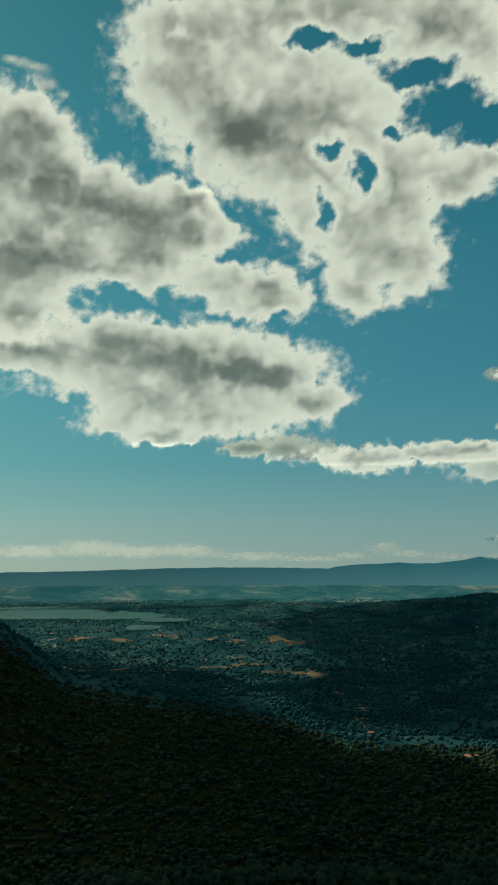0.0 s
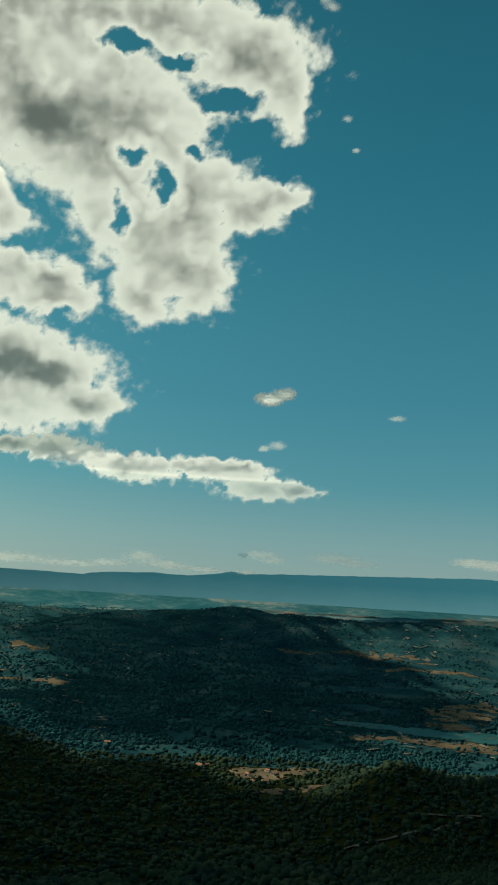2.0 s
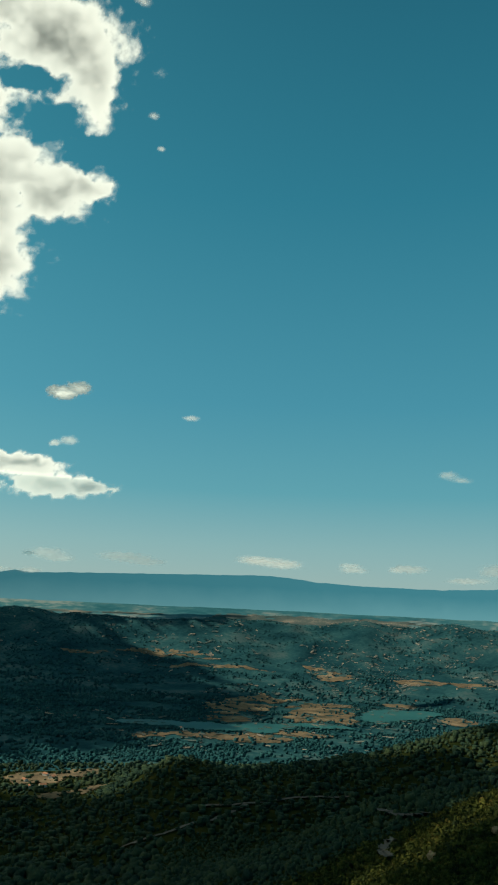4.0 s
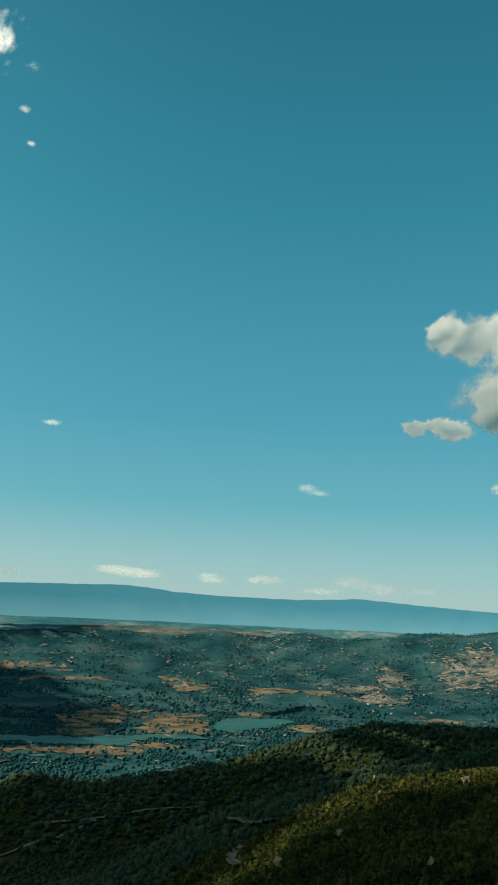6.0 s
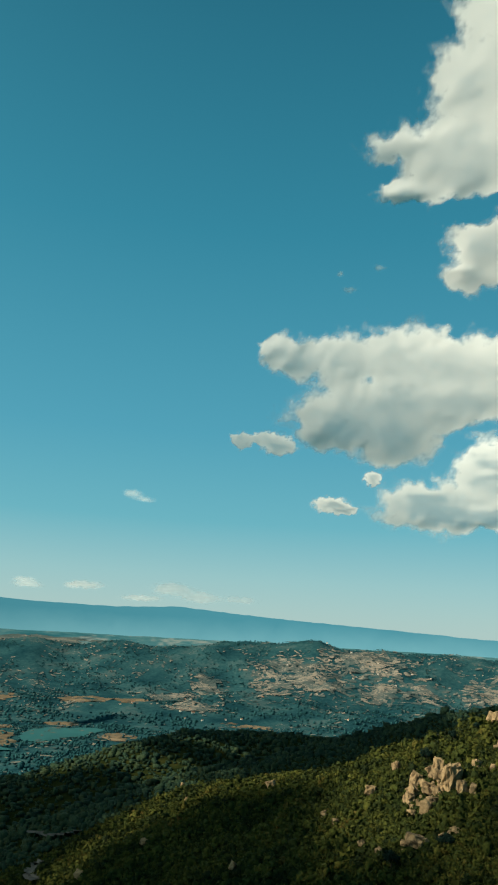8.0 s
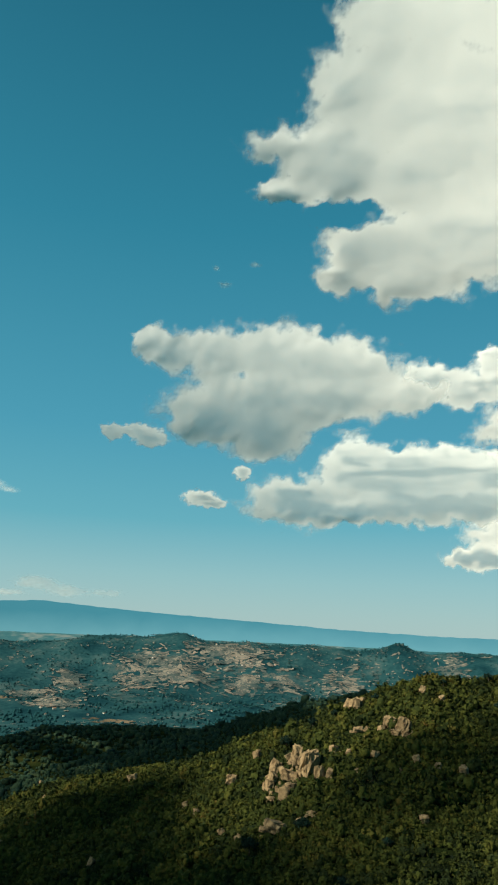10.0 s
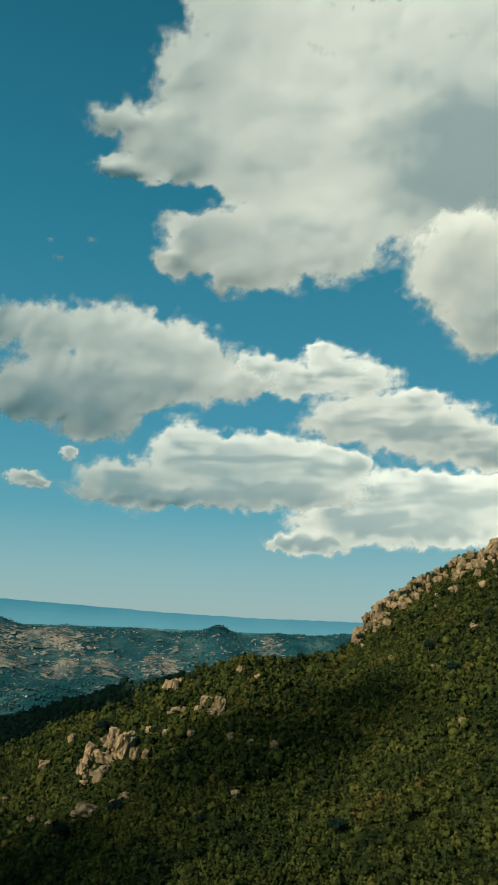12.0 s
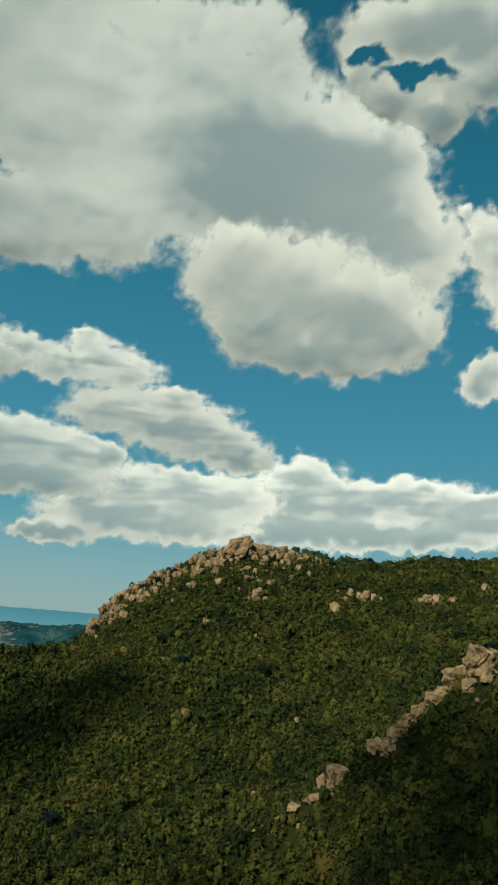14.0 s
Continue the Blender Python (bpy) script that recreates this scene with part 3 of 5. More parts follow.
cloud("dark-bellied cumulus bank with bright ragged rims", [(-18.0, 30.4, 3.9, 2.43), (-16.6, 27.2, 5.4, 2.91), (-12.7, 25.8, 5.5, 2.63), (-8.4, 24.9, 5.2, 2.31), (-4.0, 24.5, 3.8, 1.25), (-14.7, 22.3, 6.6, 2.31), (-7.9, 22.6, 5.2, 1.97), (-17.5, 20.3, 3.6, 2.31), (-4.7, 26.6, 2.0, 1.45), (-1.8, 21.2, 3.5, 1.53), (1.8, 20.8, 2.5, 1.45), (0.9, 19.4, 3.9, 1.02), (-16.6, 18.1, 3.2, 1.77), (-22.6, 27.1, 5.4, 4.56), (-23.3, 20.4, 5.6, 4.08), (-28.3, 23.2, 5.2, 5.22)],
      [(-10.0, 19.7, 2.5, 0.88), (-14.3, 17.0, 0.8, 0.80)], dense=[(-17.1, 28.4, 4.5, 1.50), (-11.1, 26.6, 5.2, 1.35), (-18.0, 22.9, 2.8, 1.13), (-14.2, 21.4, 3.7, 0.86)], layer=650, patchy=1.2)
# stays out of view on the left; added for its shadow on the valley
cloud("unseen cumulus bank with grey belly, added to shade the valley", [(-31.4, 27.0, 5.0, 5.53), (-33.7, 20.4, 4.9, 5.04), (-38.2, 23.5, 5.3, 5.89), (-36.4, 28.8, 4.8, 4.51), (-41.5, 18.8, 4.8, 5.81), (-29.4, 16.5, 5.0, 3.23), (-35.5, 14.5, 5.2, 3.39), (-41.3, 13.1, 4.2, 3.14), (-45.1, 18.4, 4.5, 5.79), (-45.0, 12.4, 3.9, 2.96), (-48.9, 14.9, 3.8, 5.21), (-27.5, 21.9, 4.2, 4.25), (-27.5, 13.8, 4.1, 2.59), (-31.9, 31.7, 4.7, 3.66), (-42.3, 25.4, 4.5, 4.61), (-46.8, 23.1, 4.3, 4.36), (-25.6, 34.6, 4.2, 2.79), (-31.2, 34.7, 4.1, 2.35), (-36.0, 32.9, 3.4, 2.29), (-23.5, 13.6, 3.6, 2.4), (-22.5, 16.5, 3.0, 2.5), (-24, 11.3, 4, 1.8), (-20.3, 12.0, 1.6, 1.1)], layer=650)
cloud("thin ragged scrap of white cloud", [(-17.0, 34.3, 2.3, 0.59), (-15.9, 33.3, 1.5, 0.84), (-18.7, 34.4, 1.2, 0.46)], faint=0.4)
cloud("long flat-based cumulus cloud with sunlit edges", [(-10.3, 16.9, 4.6, 1.54), (-4.8, 15.4, 8.5, 2.81), (1.3, 14.2, 5.6, 2.08), (-8.1, 12.9, 5.9, 2.27), (-2.6, 11.3, 7.2, 1.51), (-16.4, 15.7, 4.4, 1.67), (5.1, 12.4, 2.5, 0.92), (-10.2, 11.1, 2.7, 1.15), (-5.9, 9.8, 2.5, 0.50), (-22.2, 14.4, 4.4, 1.93)],
      [(-15.3, 11.7, 2.8, 1.01)], dense=[(-4.7, 14.8, 6.0, 1.41), (1.7, 14.2, 3.0, 0.92), (-16.0, 15.5, 3.2, 0.80)], layer=800, patchy=1.2)
cloud("narrow strip of low white cloud", [(-0.1, 9.0, 2.0, 0.57), (3.2, 9.0, 3.3, 0.91), (8.7, 8.1, 3.4, 1.00), (12.9, 8.4, 3.0, 0.67), (16.3, 8.5, 2.5, 0.67), (18.4, 7.1, 3.5, 0.83), (20.9, 7.1, 1.7, 0.33)], layer=640, patchy=1.2)
cloud("small bright scrap of cloud", [(18.6, 13.8, 1.1, 0.46), (19.8, 14.3, 0.8, 0.41)], lean=0.3, turn=1.2, frontlit=True)
cloud("small faint puff of cloud", [(19.4, 10.4, 1.1, 0.54), (18.3, 10.1, 0.6, 0.33)], lean=0.3, turn=1.2, frontlit=True, faint=0.3)
cloud("tiny faint wisp of cloud", [(23.7, 33.4, 1.0, 0.5), (24.5, 31.4, 0.7, 0.34)], lean=0.3, turn=1.2, frontlit=True, faint=0.45)
cloud("tiny faint wisp of cloud", [(28.2, 12.7, 1.3, 0.44)], lean=0.3, turn=1.2, frontlit=True, faint=0.45)
cloud("tiny faint wisp of cloud", [(22.1, 40.1, 1.3, 0.66), (21.4, 40.6, 0.9, 0.56)], lean=0.3, turn=1.2, frontlit=True, faint=0.45)
cloud("pale bank of low cumulus over the horizon", [(-11.5, 1.7, 3.2, 0.89), (-15.8, 1.4, 3.1, 0.63), (-8.3, 1.4, 2.4, 0.57), (-4.6, 1.5, 3.1, 0.66), (0.4, 1.1, 3.3, 0.49), (4.9, 0.9, 3.3, 0.33), (-20.7, 1.3, 3.3, 0.61)], far=4300, faint=0.12)
cloud("pale bank of low cumulus over the horizon", [(9.8, 1.7, 2.0, 0.57), (11.8, 1.2, 2.0, 0.40), (7.4, 1.1, 2.0, 0.37), (14.6, 1.0, 2.3, 0.32), (17.3, 2.2, 0.8, 0.31), (17.6, 1.0, 1.1, 0.31)], far=4400, faint=0.2)
cloud("pale low cumulus just above the far mountains", [(18.5, 2.3, 1.9, 0.49), (19.5, 1.9, 1.2, 0.28), (24.0, 2.3, 2.4, 0.49), (25.7, 2.0, 1.7, 0.33)], far=4880, faint=0.1, frontlit=True)
cloud("pale low cumulus just above the far mountains", [(33.5, 2.4, 1.8, 0.28), (35.6, 2.2, 2.0, 0.36), (40.7, 2.1, 1.4, 0.36), (43.8, 2.2, 0.8, 0.31)], far=4250, lean=0.3, turn=1.0, faint=0.1, frontlit=True)
cloud("pale low cumulus just above the far mountains", [(33.6, 2.6, 1.9, 0.28), (35.6, 2.4, 2.0, 0.32), (40.5, 2.4, 1.2, 0.24)], far=4250, lean=0.3, turn=1.0, faint=0.1, frontlit=True)
cloud("pale low cumulus just above the far mountains", [(44.8, 2.3, 1.8, 0.40), (50.9, 2.4, 2.0, 0.64), (53.2, 1.9, 1.6, 0.52), (56.0, 1.9, 1.6, 0.36), (48.7, 1.6, 2.0, 0.28)], far=4250, lean=0.3, turn=1.0, faint=0.1, frontlit=True)
cloud("tiny faint wisp of cloud", [(47.4, 9.1, 1.6, 0.56), (48.4, 8.7, 1.4, 0.37)], lean=0.3, turn=1.2, frontlit=True, faint=0.45)
cloud("towering white cumulus cloud with a broad soft grey belly", [(76.1, 41.7, 4.9, 2.74), (82.4, 40.8, 6.6, 3.24), (73.3, 38.4, 3.6, 2.23), (79.5, 36.6, 7.0, 3.15), (68.2, 34.5, 3.8, 0.94), (67.1, 31.5, 2.3, 0.68), (71.6, 34.1, 4.2, 2.01), (70.6, 30.7, 1.2, 1.14), (77.7, 32.3, 5.3, 2.79), (76.0, 28.1, 4.3, 2.42), (77.2, 25.4, 3.2, 1.67), (72.2, 25.7, 1.5, 1.04), (82.3, 27.2, 5.7, 2.13), (88.9, 39.6, 5.7, 3.13), (85.4, 35.2, 7.2, 4.53), (93.9, 35.2, 8.0, 4.65), (95.2, 40.5, 3.9, 2.80), (100.6, 34.5, 6.6, 3.27), (105.8, 33.9, 3.9, 2.73), (94.4, 30.8, 8.7, 3.41), (102.9, 29.7, 6.4, 3.45), (108.4, 27.4, 4.8, 3.49), (82.9, 28.1, 5.6, 3.00), (71.8, 32.4, 2.4, 1.7), (70.8, 33.3, 3.0, 1.5), (73.2, 27.6, 2.0, 1.5)], [(72.0, 30.0, 2.9, 0.75)], dense=[(94, 31.5, 6.5, 4.0), (101, 31.5, 6, 3.2), (107.5, 30, 4, 4)], shade=0.3, frontlit=True, patchy=0.35, lean=0.5, belly=0.12, dome=(90, 0.85))
cloud("rounded white cumulus lobe with a flat grey base", [(99.5, 25.5, 6.7, 3.59), (94.1, 25.3, 3.2, 2.71), (105.5, 23.1, 4.8, 3.02), (108.8, 21.5, 2.4, 1.53), (101.7, 20.1, 5.3, 1.56), (96.7, 21.6, 2.7, 1.64), (95.2, 27.4, 2.7, 1.57)], dense=[(102, 22.5, 4, 1.6)], far=1000, frontlit=True, patchy=0.35, lean=0.22, belly=-0.12)
cloud("torn white cumulus cloud high over the ridge", [(107.7, 41.7, 5.7, 1.93), (112.9, 41.4, 4.6, 3.02), (114.8, 38.6, 2.7, 1.82), (106.5, 37.9, 2.6, 1.55), (110.3, 36.4, 2.1, 1.46), (104.0, 39.5, 1.4, 1.35), (118.3, 40.5, 4.3, 3.47)],
      [(104.7, 40.1, 1.2, 0.53), (108.6, 39.0, 2.6, 0.5)], dense=[(113, 41, 5, 3)], shade=1.7, frontlit=True, patchy=0.35, lean=0.32, belly=0.05)
cloud("ragged white cloud edge", [(114.2, 28.4, 1.7, 1.81), (116.1, 27.1, 2.5, 2.26), (112.9, 30.1, 0.5, 0.52), (117.3, 24.4, 2.8, 2.29)], frontlit=True, patchy=0.35, lean=0.15)
cloud("small puffy white cloud", [(113.9, 18.2, 1.3, 1.28), (115.7, 19.0, 1.6, 1.58), (114.5, 19.4, 0.9, 0.79)], frontlit=True)
cloud("billowing white cumulus cloud with a grey flat base", [(58.9, 19.9, 1.8, 1.45), (57.3, 20.5, 1.2, 0.72), (63.0, 20.1, 2.8, 1.71), (66.7, 20.4, 3.3, 1.97), (70.9, 19.6, 3.7, 2.07), (74.5, 19.2, 2.3, 1.74), (62.5, 15.3, 3.5, 1.73), (66.8, 14.5, 2.9, 2.08), (68.0, 16.9, 6.5, 1.91), (72.3, 17.1, 3.9, 1.50), (77.6, 17.2, 2.6, 1.16)], frontlit=True, patchy=0.35, lean=0.34, belly=-0.06)
cloud("two small white puffs beside a larger cloud", [(58.2, 13.4, 1.2, 0.7), (57.2, 13.9, 0.8, 0.5), (56.3, 13.7, 0.7, 0.3), (55.2, 13.6, 0.7, 0.56)], lean=0.25, frontlit=True)
cloud("chain of white cumulus clouds stepping down the sky", [(79.1, 18.3, 2.2, 1.16), (82.5, 17.5, 3.5, 1.25), (85.0, 18.6, 2.2, 1.49), (87.3, 17.5, 2.6, 1.49), (86.1, 14.5, 3.4, 1.42), (90.4, 14.2, 3.8, 1.87), (93.8, 13.4, 3.3, 1.85), (96.6, 12.2, 2.2, 1.06), (91.2, 16.1, 1.7, 0.74), (83.7, 19.8, 0.8, 0.74)], frontlit=True, patchy=0.35, lean=0.3, belly=-0.12)
cloud("low flat-based white cumulus cloud", [(69.5, 9.3, 3.4, 1.62), (73.6, 12.3, 2.0, 1.86), (76.4, 11.5, 3.8, 1.74), (80.6, 11.9, 3.2, 1.50), (84.1, 11.3, 2.8, 1.51), (78.2, 9.3, 4.6, 1.16), (82.9, 9.3, 3.8, 1.08), (72.9, 8.5, 3.7, 0.66), (86.6, 11.4, 1.3, 0.67)], far=3900, frontlit=True, patchy=0.35, lean=0.25, belly=-0.12)
cloud("long bank of white cumulus behind the mountain top", [(101.4, 10.9, 2.5, 1.75), (99.8, 9.3, 4.2, 1.91), (104.9, 9.4, 3.1, 1.32), (108.2, 9.8, 3.3, 1.31), (110.6, 10.1, 2.8, 1.14), (113.8, 9.0, 3.5, 1.36), (98.3, 6.9, 5.8, 1.15), (105.8, 7.2, 4.9, 1.14), (110.7, 7.3, 4.0, 0.89), (115.3, 8.7, 2.3, 1.19), (118.4, 9.5, 3.0, 1.56)], far=4750, shade=1.9, frontlit=True, patchy=0.35, lean=0.15, belly=-0.1)
cloud("low white cumulus bank with soft grey folds", [(89.2, 9.4, 4.5, 1.48), (93.5, 9.4, 5.0, 1.49), (87.4, 7.2, 4.9, 1.30), (92.5, 6.8, 5.0, 1.15), (83.6, 5.5, 2.4, 0.72), (81.3, 5.4, 1.0, 0.39), (95.6, 8.8, 3.4, 1.24), (85.3, 8.0, 1.6, 0.57)], far=4400, shade=1.9, frontlit=True, patchy=0.35, lean=0.15, belly=-0.1)
cloud("small bright puff of cloud", [(62.3, 9.2, 1.3, 0.53), (63.4, 8.8, 0.8, 0.29)], far=3000, lean=0.3, frontlit=True)
cloud("tiny white puff of cloud", [(65.3, 11.2, 0.6, 0.50)], far=3000, lean=0.3, frontlit=True)
cloud("tiny faint wisps of cloud", [(63.1, 24.9, 1.2, 0.53), (62.4, 26.0, 0.6, 0.53)], lean=0.3, faint=0.45, frontlit=True)
cloud("tiny faint wisp of cloud", [(65.4, 26.4, 1.0, 0.47)], lean=0.3, faint=0.45, frontlit=True)
# never in view: sited so that its shadow darkens the ridges and slope foot
cloud("unseen broad cumulus bank, added to shade the lower slopes", [(-32, 31, 4, 5), (-36, 33.4, 4.5, 5.5), (-42, 34.4, 4.5, 5.5), (-48, 33.8, 4.5, 5.5), (-54, 35.6, 4.5, 5.5), (-60, 35.7, 4.5, 5.5), (-66, 35.4, 4.5, 5.5),
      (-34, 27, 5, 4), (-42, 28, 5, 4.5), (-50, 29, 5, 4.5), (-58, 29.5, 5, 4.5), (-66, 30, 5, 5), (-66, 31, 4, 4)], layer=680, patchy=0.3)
# added off view; each billow placed to throw shade on slope or spur
cloud("unseen thin cumulus, added to shade the slope and near spur", [(-43.2, 42.1, 1.9, 1.0), (-45.5, 41, 3.2, 2.3), (-49.5, 39.5, 4, 2.6), (-34, 40.2, 2.6, 1.5), (-32.4, 42.6, 3.2, 1.8), (-29.8, 43.4, 2.4, 1.4), (-34.3, 37.6, 2.8, 1.9), (-31.8, 41, 2.2, 1.3), (-25.5, 36, 2.6, 1.6), (-27.5, 33.5, 2.4, 1.4)], layer=680, faint=0.06)

# ---- helpers for things ----
def polar(az, r):
    return r * math.sin(radians(az)), r * math.cos(radians(az))


def ground_z(az, r):
    return float(height(np.array([float(az)]), np.array([float(r)]))[0])


def part(name, bm, mat, parent=None, label="", smooth=False):
    """One bmesh as one mesh object."""
    me = bpy.data.meshes.new(name)
    bm.to_mesh(me)
    bm.free()
    me.materials.append(mat)
    for p in me.polygons:
        p.use_smooth = smooth
    ob = new(name, me)
    if parent:
        ob.parent = parent
    return tagged(ob, label)


def draped(name, patches, mat, lift, cell, ragged=0.5, label="", category="", kind=""):
    """A ragged sheet that follows the ground: patches of azimuth, distance, half width across and half depth along the view."""
    mids = np.array([polar(p[0], p[1]) for p in patches])
    reach = max(max(p[2], p[3]) for p in patches) * 1.4
    lo, hi = mids.min(0) - reach, mids.max(0) + reach
    x, y = np.meshgrid(np.arange(lo[0], hi[0], cell), np.arange(lo[1], hi[1], cell))
    value = np.full(x.shape, -9.0)
    for (az, r, wide, deep), (mx, my) in zip(patches, mids):
        sa, ca = math.sin(radians(az)), math.cos(radians(az))
        along, across = (x - mx) * sa + (y - my) * ca, (x - mx) * ca - (y - my) * sa
        value = np.maximum(value, 1 - (across / wide) ** 2 - (along / deep) ** 2)
    value = value - 0.12 * ragged + (fractal(x / (cell * 7) + 5, y / (cell * 7), 5, 0.6) - 0.5) * 3.2 * ragged
    z = ground_at(x, y) + lift
    faces = grid_faces(*x.shape)
    faces = faces[(value.ravel() > 0)[faces].all(1)]
    if not len(faces):
        return None
    used, index = np.unique(faces, return_inverse=True)
    ob = mesh_object(name, np.stack([x, y, z], -1).reshape(-1, 3)[used], index.reshape(faces.shape), mat)
    return tagged(ob, label, category, kind=kind)


# ---- lakes and fields of the valley ----
LAKES = [
    [(26.8, 1830, 94, 42), (30.4, 1806, 66, 57), (34.4, 1809, 56, 74), (32.4, 1800, 53, 49)],
    [(43.1, 2110, 62, 100), (44.0, 2156, 87, 93), (42.4, 2053, 42, 74), (45.9, 2216, 49, 50)],
    [(38.6, 1881, 83, 36), (35.9, 1846, 40, 34)],
    [(-15.2, 3869, 368, 200), (-9.8, 3754, 247, 150), (-6.2, 3587, 131, 90), (-20.4, 3928, 259, 200)],
    [(-7.6, 3365, 86, 60)],
]
for i, shape in enumerate(LAKES):
    draped("lake", shape, M_WATER, 2.5, 7 if i < 3 else 16, 0.35,
           "still green reservoir among dry fields" if i < 3 else "wide pale lake on the far plain", "lake")

FIELDS = [
    [(-12.0, 3150, 95, 110), (-9.5, 3120, 80, 80), (-6.5, 3190, 90, 100)],
    [(-3.0, 3080, 85, 110), (-0.8, 3020, 60, 130), (2.8, 3050, 80, 120)],
    [(-12.3, 2380, 50, 60), (-9.0, 2420, 75, 70), (-5.8, 2400, 55, 55)],
    [(-2.5, 2430, 75, 70), (0.4, 2470, 65, 60), (4.6, 2300, 62, 50)],
    [(32.8, 2127, 93, 190), (32.0, 1925, 69, 60), (34.5, 2275, 83, 110)],
    [(38.6, 2158, 95, 180), (39.8, 2011, 81, 91), (37.1, 1979, 43, 78)],
    [(33.6, 1689, 99, 72), (27.7, 1697, 74, 58), (37.1, 1760, 67, 50), (30.9, 1690, 62, 43)],
    [(20.0, 1305, 67, 57), (22.0, 1187, 52, 34), (18.4, 1316, 39, 35), (22.7, 1336, 39, 32)],
    [(26.9, 3242, 166, 160), (29.8, 3164, 93, 130), (22.1, 3173, 104, 110)],
    [(31.8, 2950, 173, 80), (28.6, 2944, 108, 60)],
    [(39.1, 2866, 88, 230), (38.0, 3010, 44, 120)],
    [(46.6, 2830, 145, 200), (45.0, 2837, 83, 150), (49.0, 2795, 82, 170)],
    [(44.1, 2330, 50, 60)],
    [(48.1, 2119, 56, 80)],
    [(57.4, 2477, 94, 140), (56.1, 2501, 46, 110)],
    [(59.5, 3452, 151, 200), (61.0, 3353, 135, 240)],
    [(58.4, 3237, 85, 240)],
    [(51.4, 3016, 88, 130), (53.3, 2757, 81, 110)],
    [(65.3, 3671, 134, 200), (66.1, 3548, 156, 240), (63.7, 3590, 105, 220)],
    [(62.2, 3266, 96, 120)],
    [(68.7, 3320, 73, 150), (66.1, 3233, 61, 110)],
    [(53.9, 3256, 71, 130)],
    [(73.1, 3377, 99, 240)],
    [(80.7, 3583, 66, 200)],
    [(66.3, 3285, 60, 140)],
    [(4.7, 2264, 36, 80)],
    [(1.7, 2311, 47, 45)],
    [(-1.2, 2961, 52, 80)],
]
for shape in FIELDS:
    if shape[0][0] > 50 and shape[0][1] > 2900:
        continue
    shape = [(az, r, w * (0.85 if r > 3000 and az > 50 else 1), d * (0.9 if r < 2400 else 0.42)) for az, r, w, d in shape]
    draped("field", shape, M_FIELD, 1.2, 8 if shape[0][1] < 2300 else 9, 1.25 if shape[0][0] < 50 else 1.9,
           "sun-dried straw-coloured field dotted with trees", "field")

for shape in ([(33, 4420, 200, 90), (37, 4400, 260, 110), (42, 4420, 300, 110), (47, 4400, 170, 80)], [(20, 4380, 240, 36), (25, 4390, 200, 30)], [(80.5, 4450, 70, 26)], [(57, 4380, 160, 24)]):
    draped("field", shape, M_CLEARING, 2.0, 12, 0.9, "pale dry fields on the far plain", "field")

# many small clearings between the woods
rng = np.random.RandomState(11)
n = 12500
extra = np.arange(n) > 9000
az = np.where(extra, rng.uniform(38, 82, n), rng.uniform(-24, 90, n))
r = np.sqrt(np.where(extra, rng.uniform(2400 ** 2, 3950 ** 2, n), rng.uniform(1500 ** 2, 4300 ** 2, n)))
x0, y0 = r * np.sin(np.radians(az)), r * np.cos(np.radians(az))
keep = fractal(x0 / 380 + 3, y0 / 380, 3) > 0.49 + 0.07 * (az < 22) - 0.04 * extra
wide = (rng.gamma(1.5, 4.5, n) + 1.5) * np.where(extra, 0.7, 1)
deep = rng.uniform(1.5, 7, n) * np.where(extra, 0.7, 1)
turn = rng.uniform(0, math.pi, n)
x0, y0, wide, deep, turn = (v[keep][:, None] for v in (x0, y0, wide, deep, turn))
# crowded patches of stubble where the far slopes are farmed
for shape in FIELDS:
    if shape[0][0] > 50 and shape[0][1] > 2900:
        for pa, pr, w, d in shape:
            k = int(w * 2.2)
            a, b = rng.normal(0, 0.5, k) * w, rng.normal(0, 0.4, k) * d
            sa, ca = math.sin(radians(pa)), math.cos(radians(pa))
            mx, my = polar(pa, pr)
            x0, y0 = np.concatenate([x0, (mx + a * ca + b * sa)[:, None]]), np.concatenate([y0, (my - a * sa + b * ca)[:, None]])
            wide, deep = np.concatenate([wide, rng.gamma(2, 4.0, (k, 1)) + 3]), np.concatenate([deep, rng.uniform(3, 12, (k, 1))])
            turn = np.concatenate([turn, rng.normal(-radians(pa), 0.5, (k, 1))])
ang = (np.arange(8) * math.pi / 4)[None]
rad = rng.uniform(0.6, 1.2, (len(x0), 8))
px = x0 + np.cos(ang) * rad * wide * np.cos(turn) - np.sin(ang) * rad * deep * np.sin(turn)
py = y0 + np.cos(ang) * rad * wide * np.sin(turn) + np.sin(ang) * rad * deep * np.cos(turn)
px, py = np.concatenate([px, x0], 1), np.concatenate([py, y0], 1)
patch_v = np.stack([px, py, ground_at(px, py) + 3.0], -1).reshape(-1, 3)
fan = np.array([(j, (j + 1) % 8, 8) for j in range(8)])
patch_f = (np.arange(len(x0))[:, None, None] * 9 + fan[None]).reshape(-1, 3)
clearings = mesh_object("clearings", patch_v, patch_f, M_CLEARING)
tagged(clearings, "small pale dry clearings scattered through the valley woods", "clearing", kind="stuff")


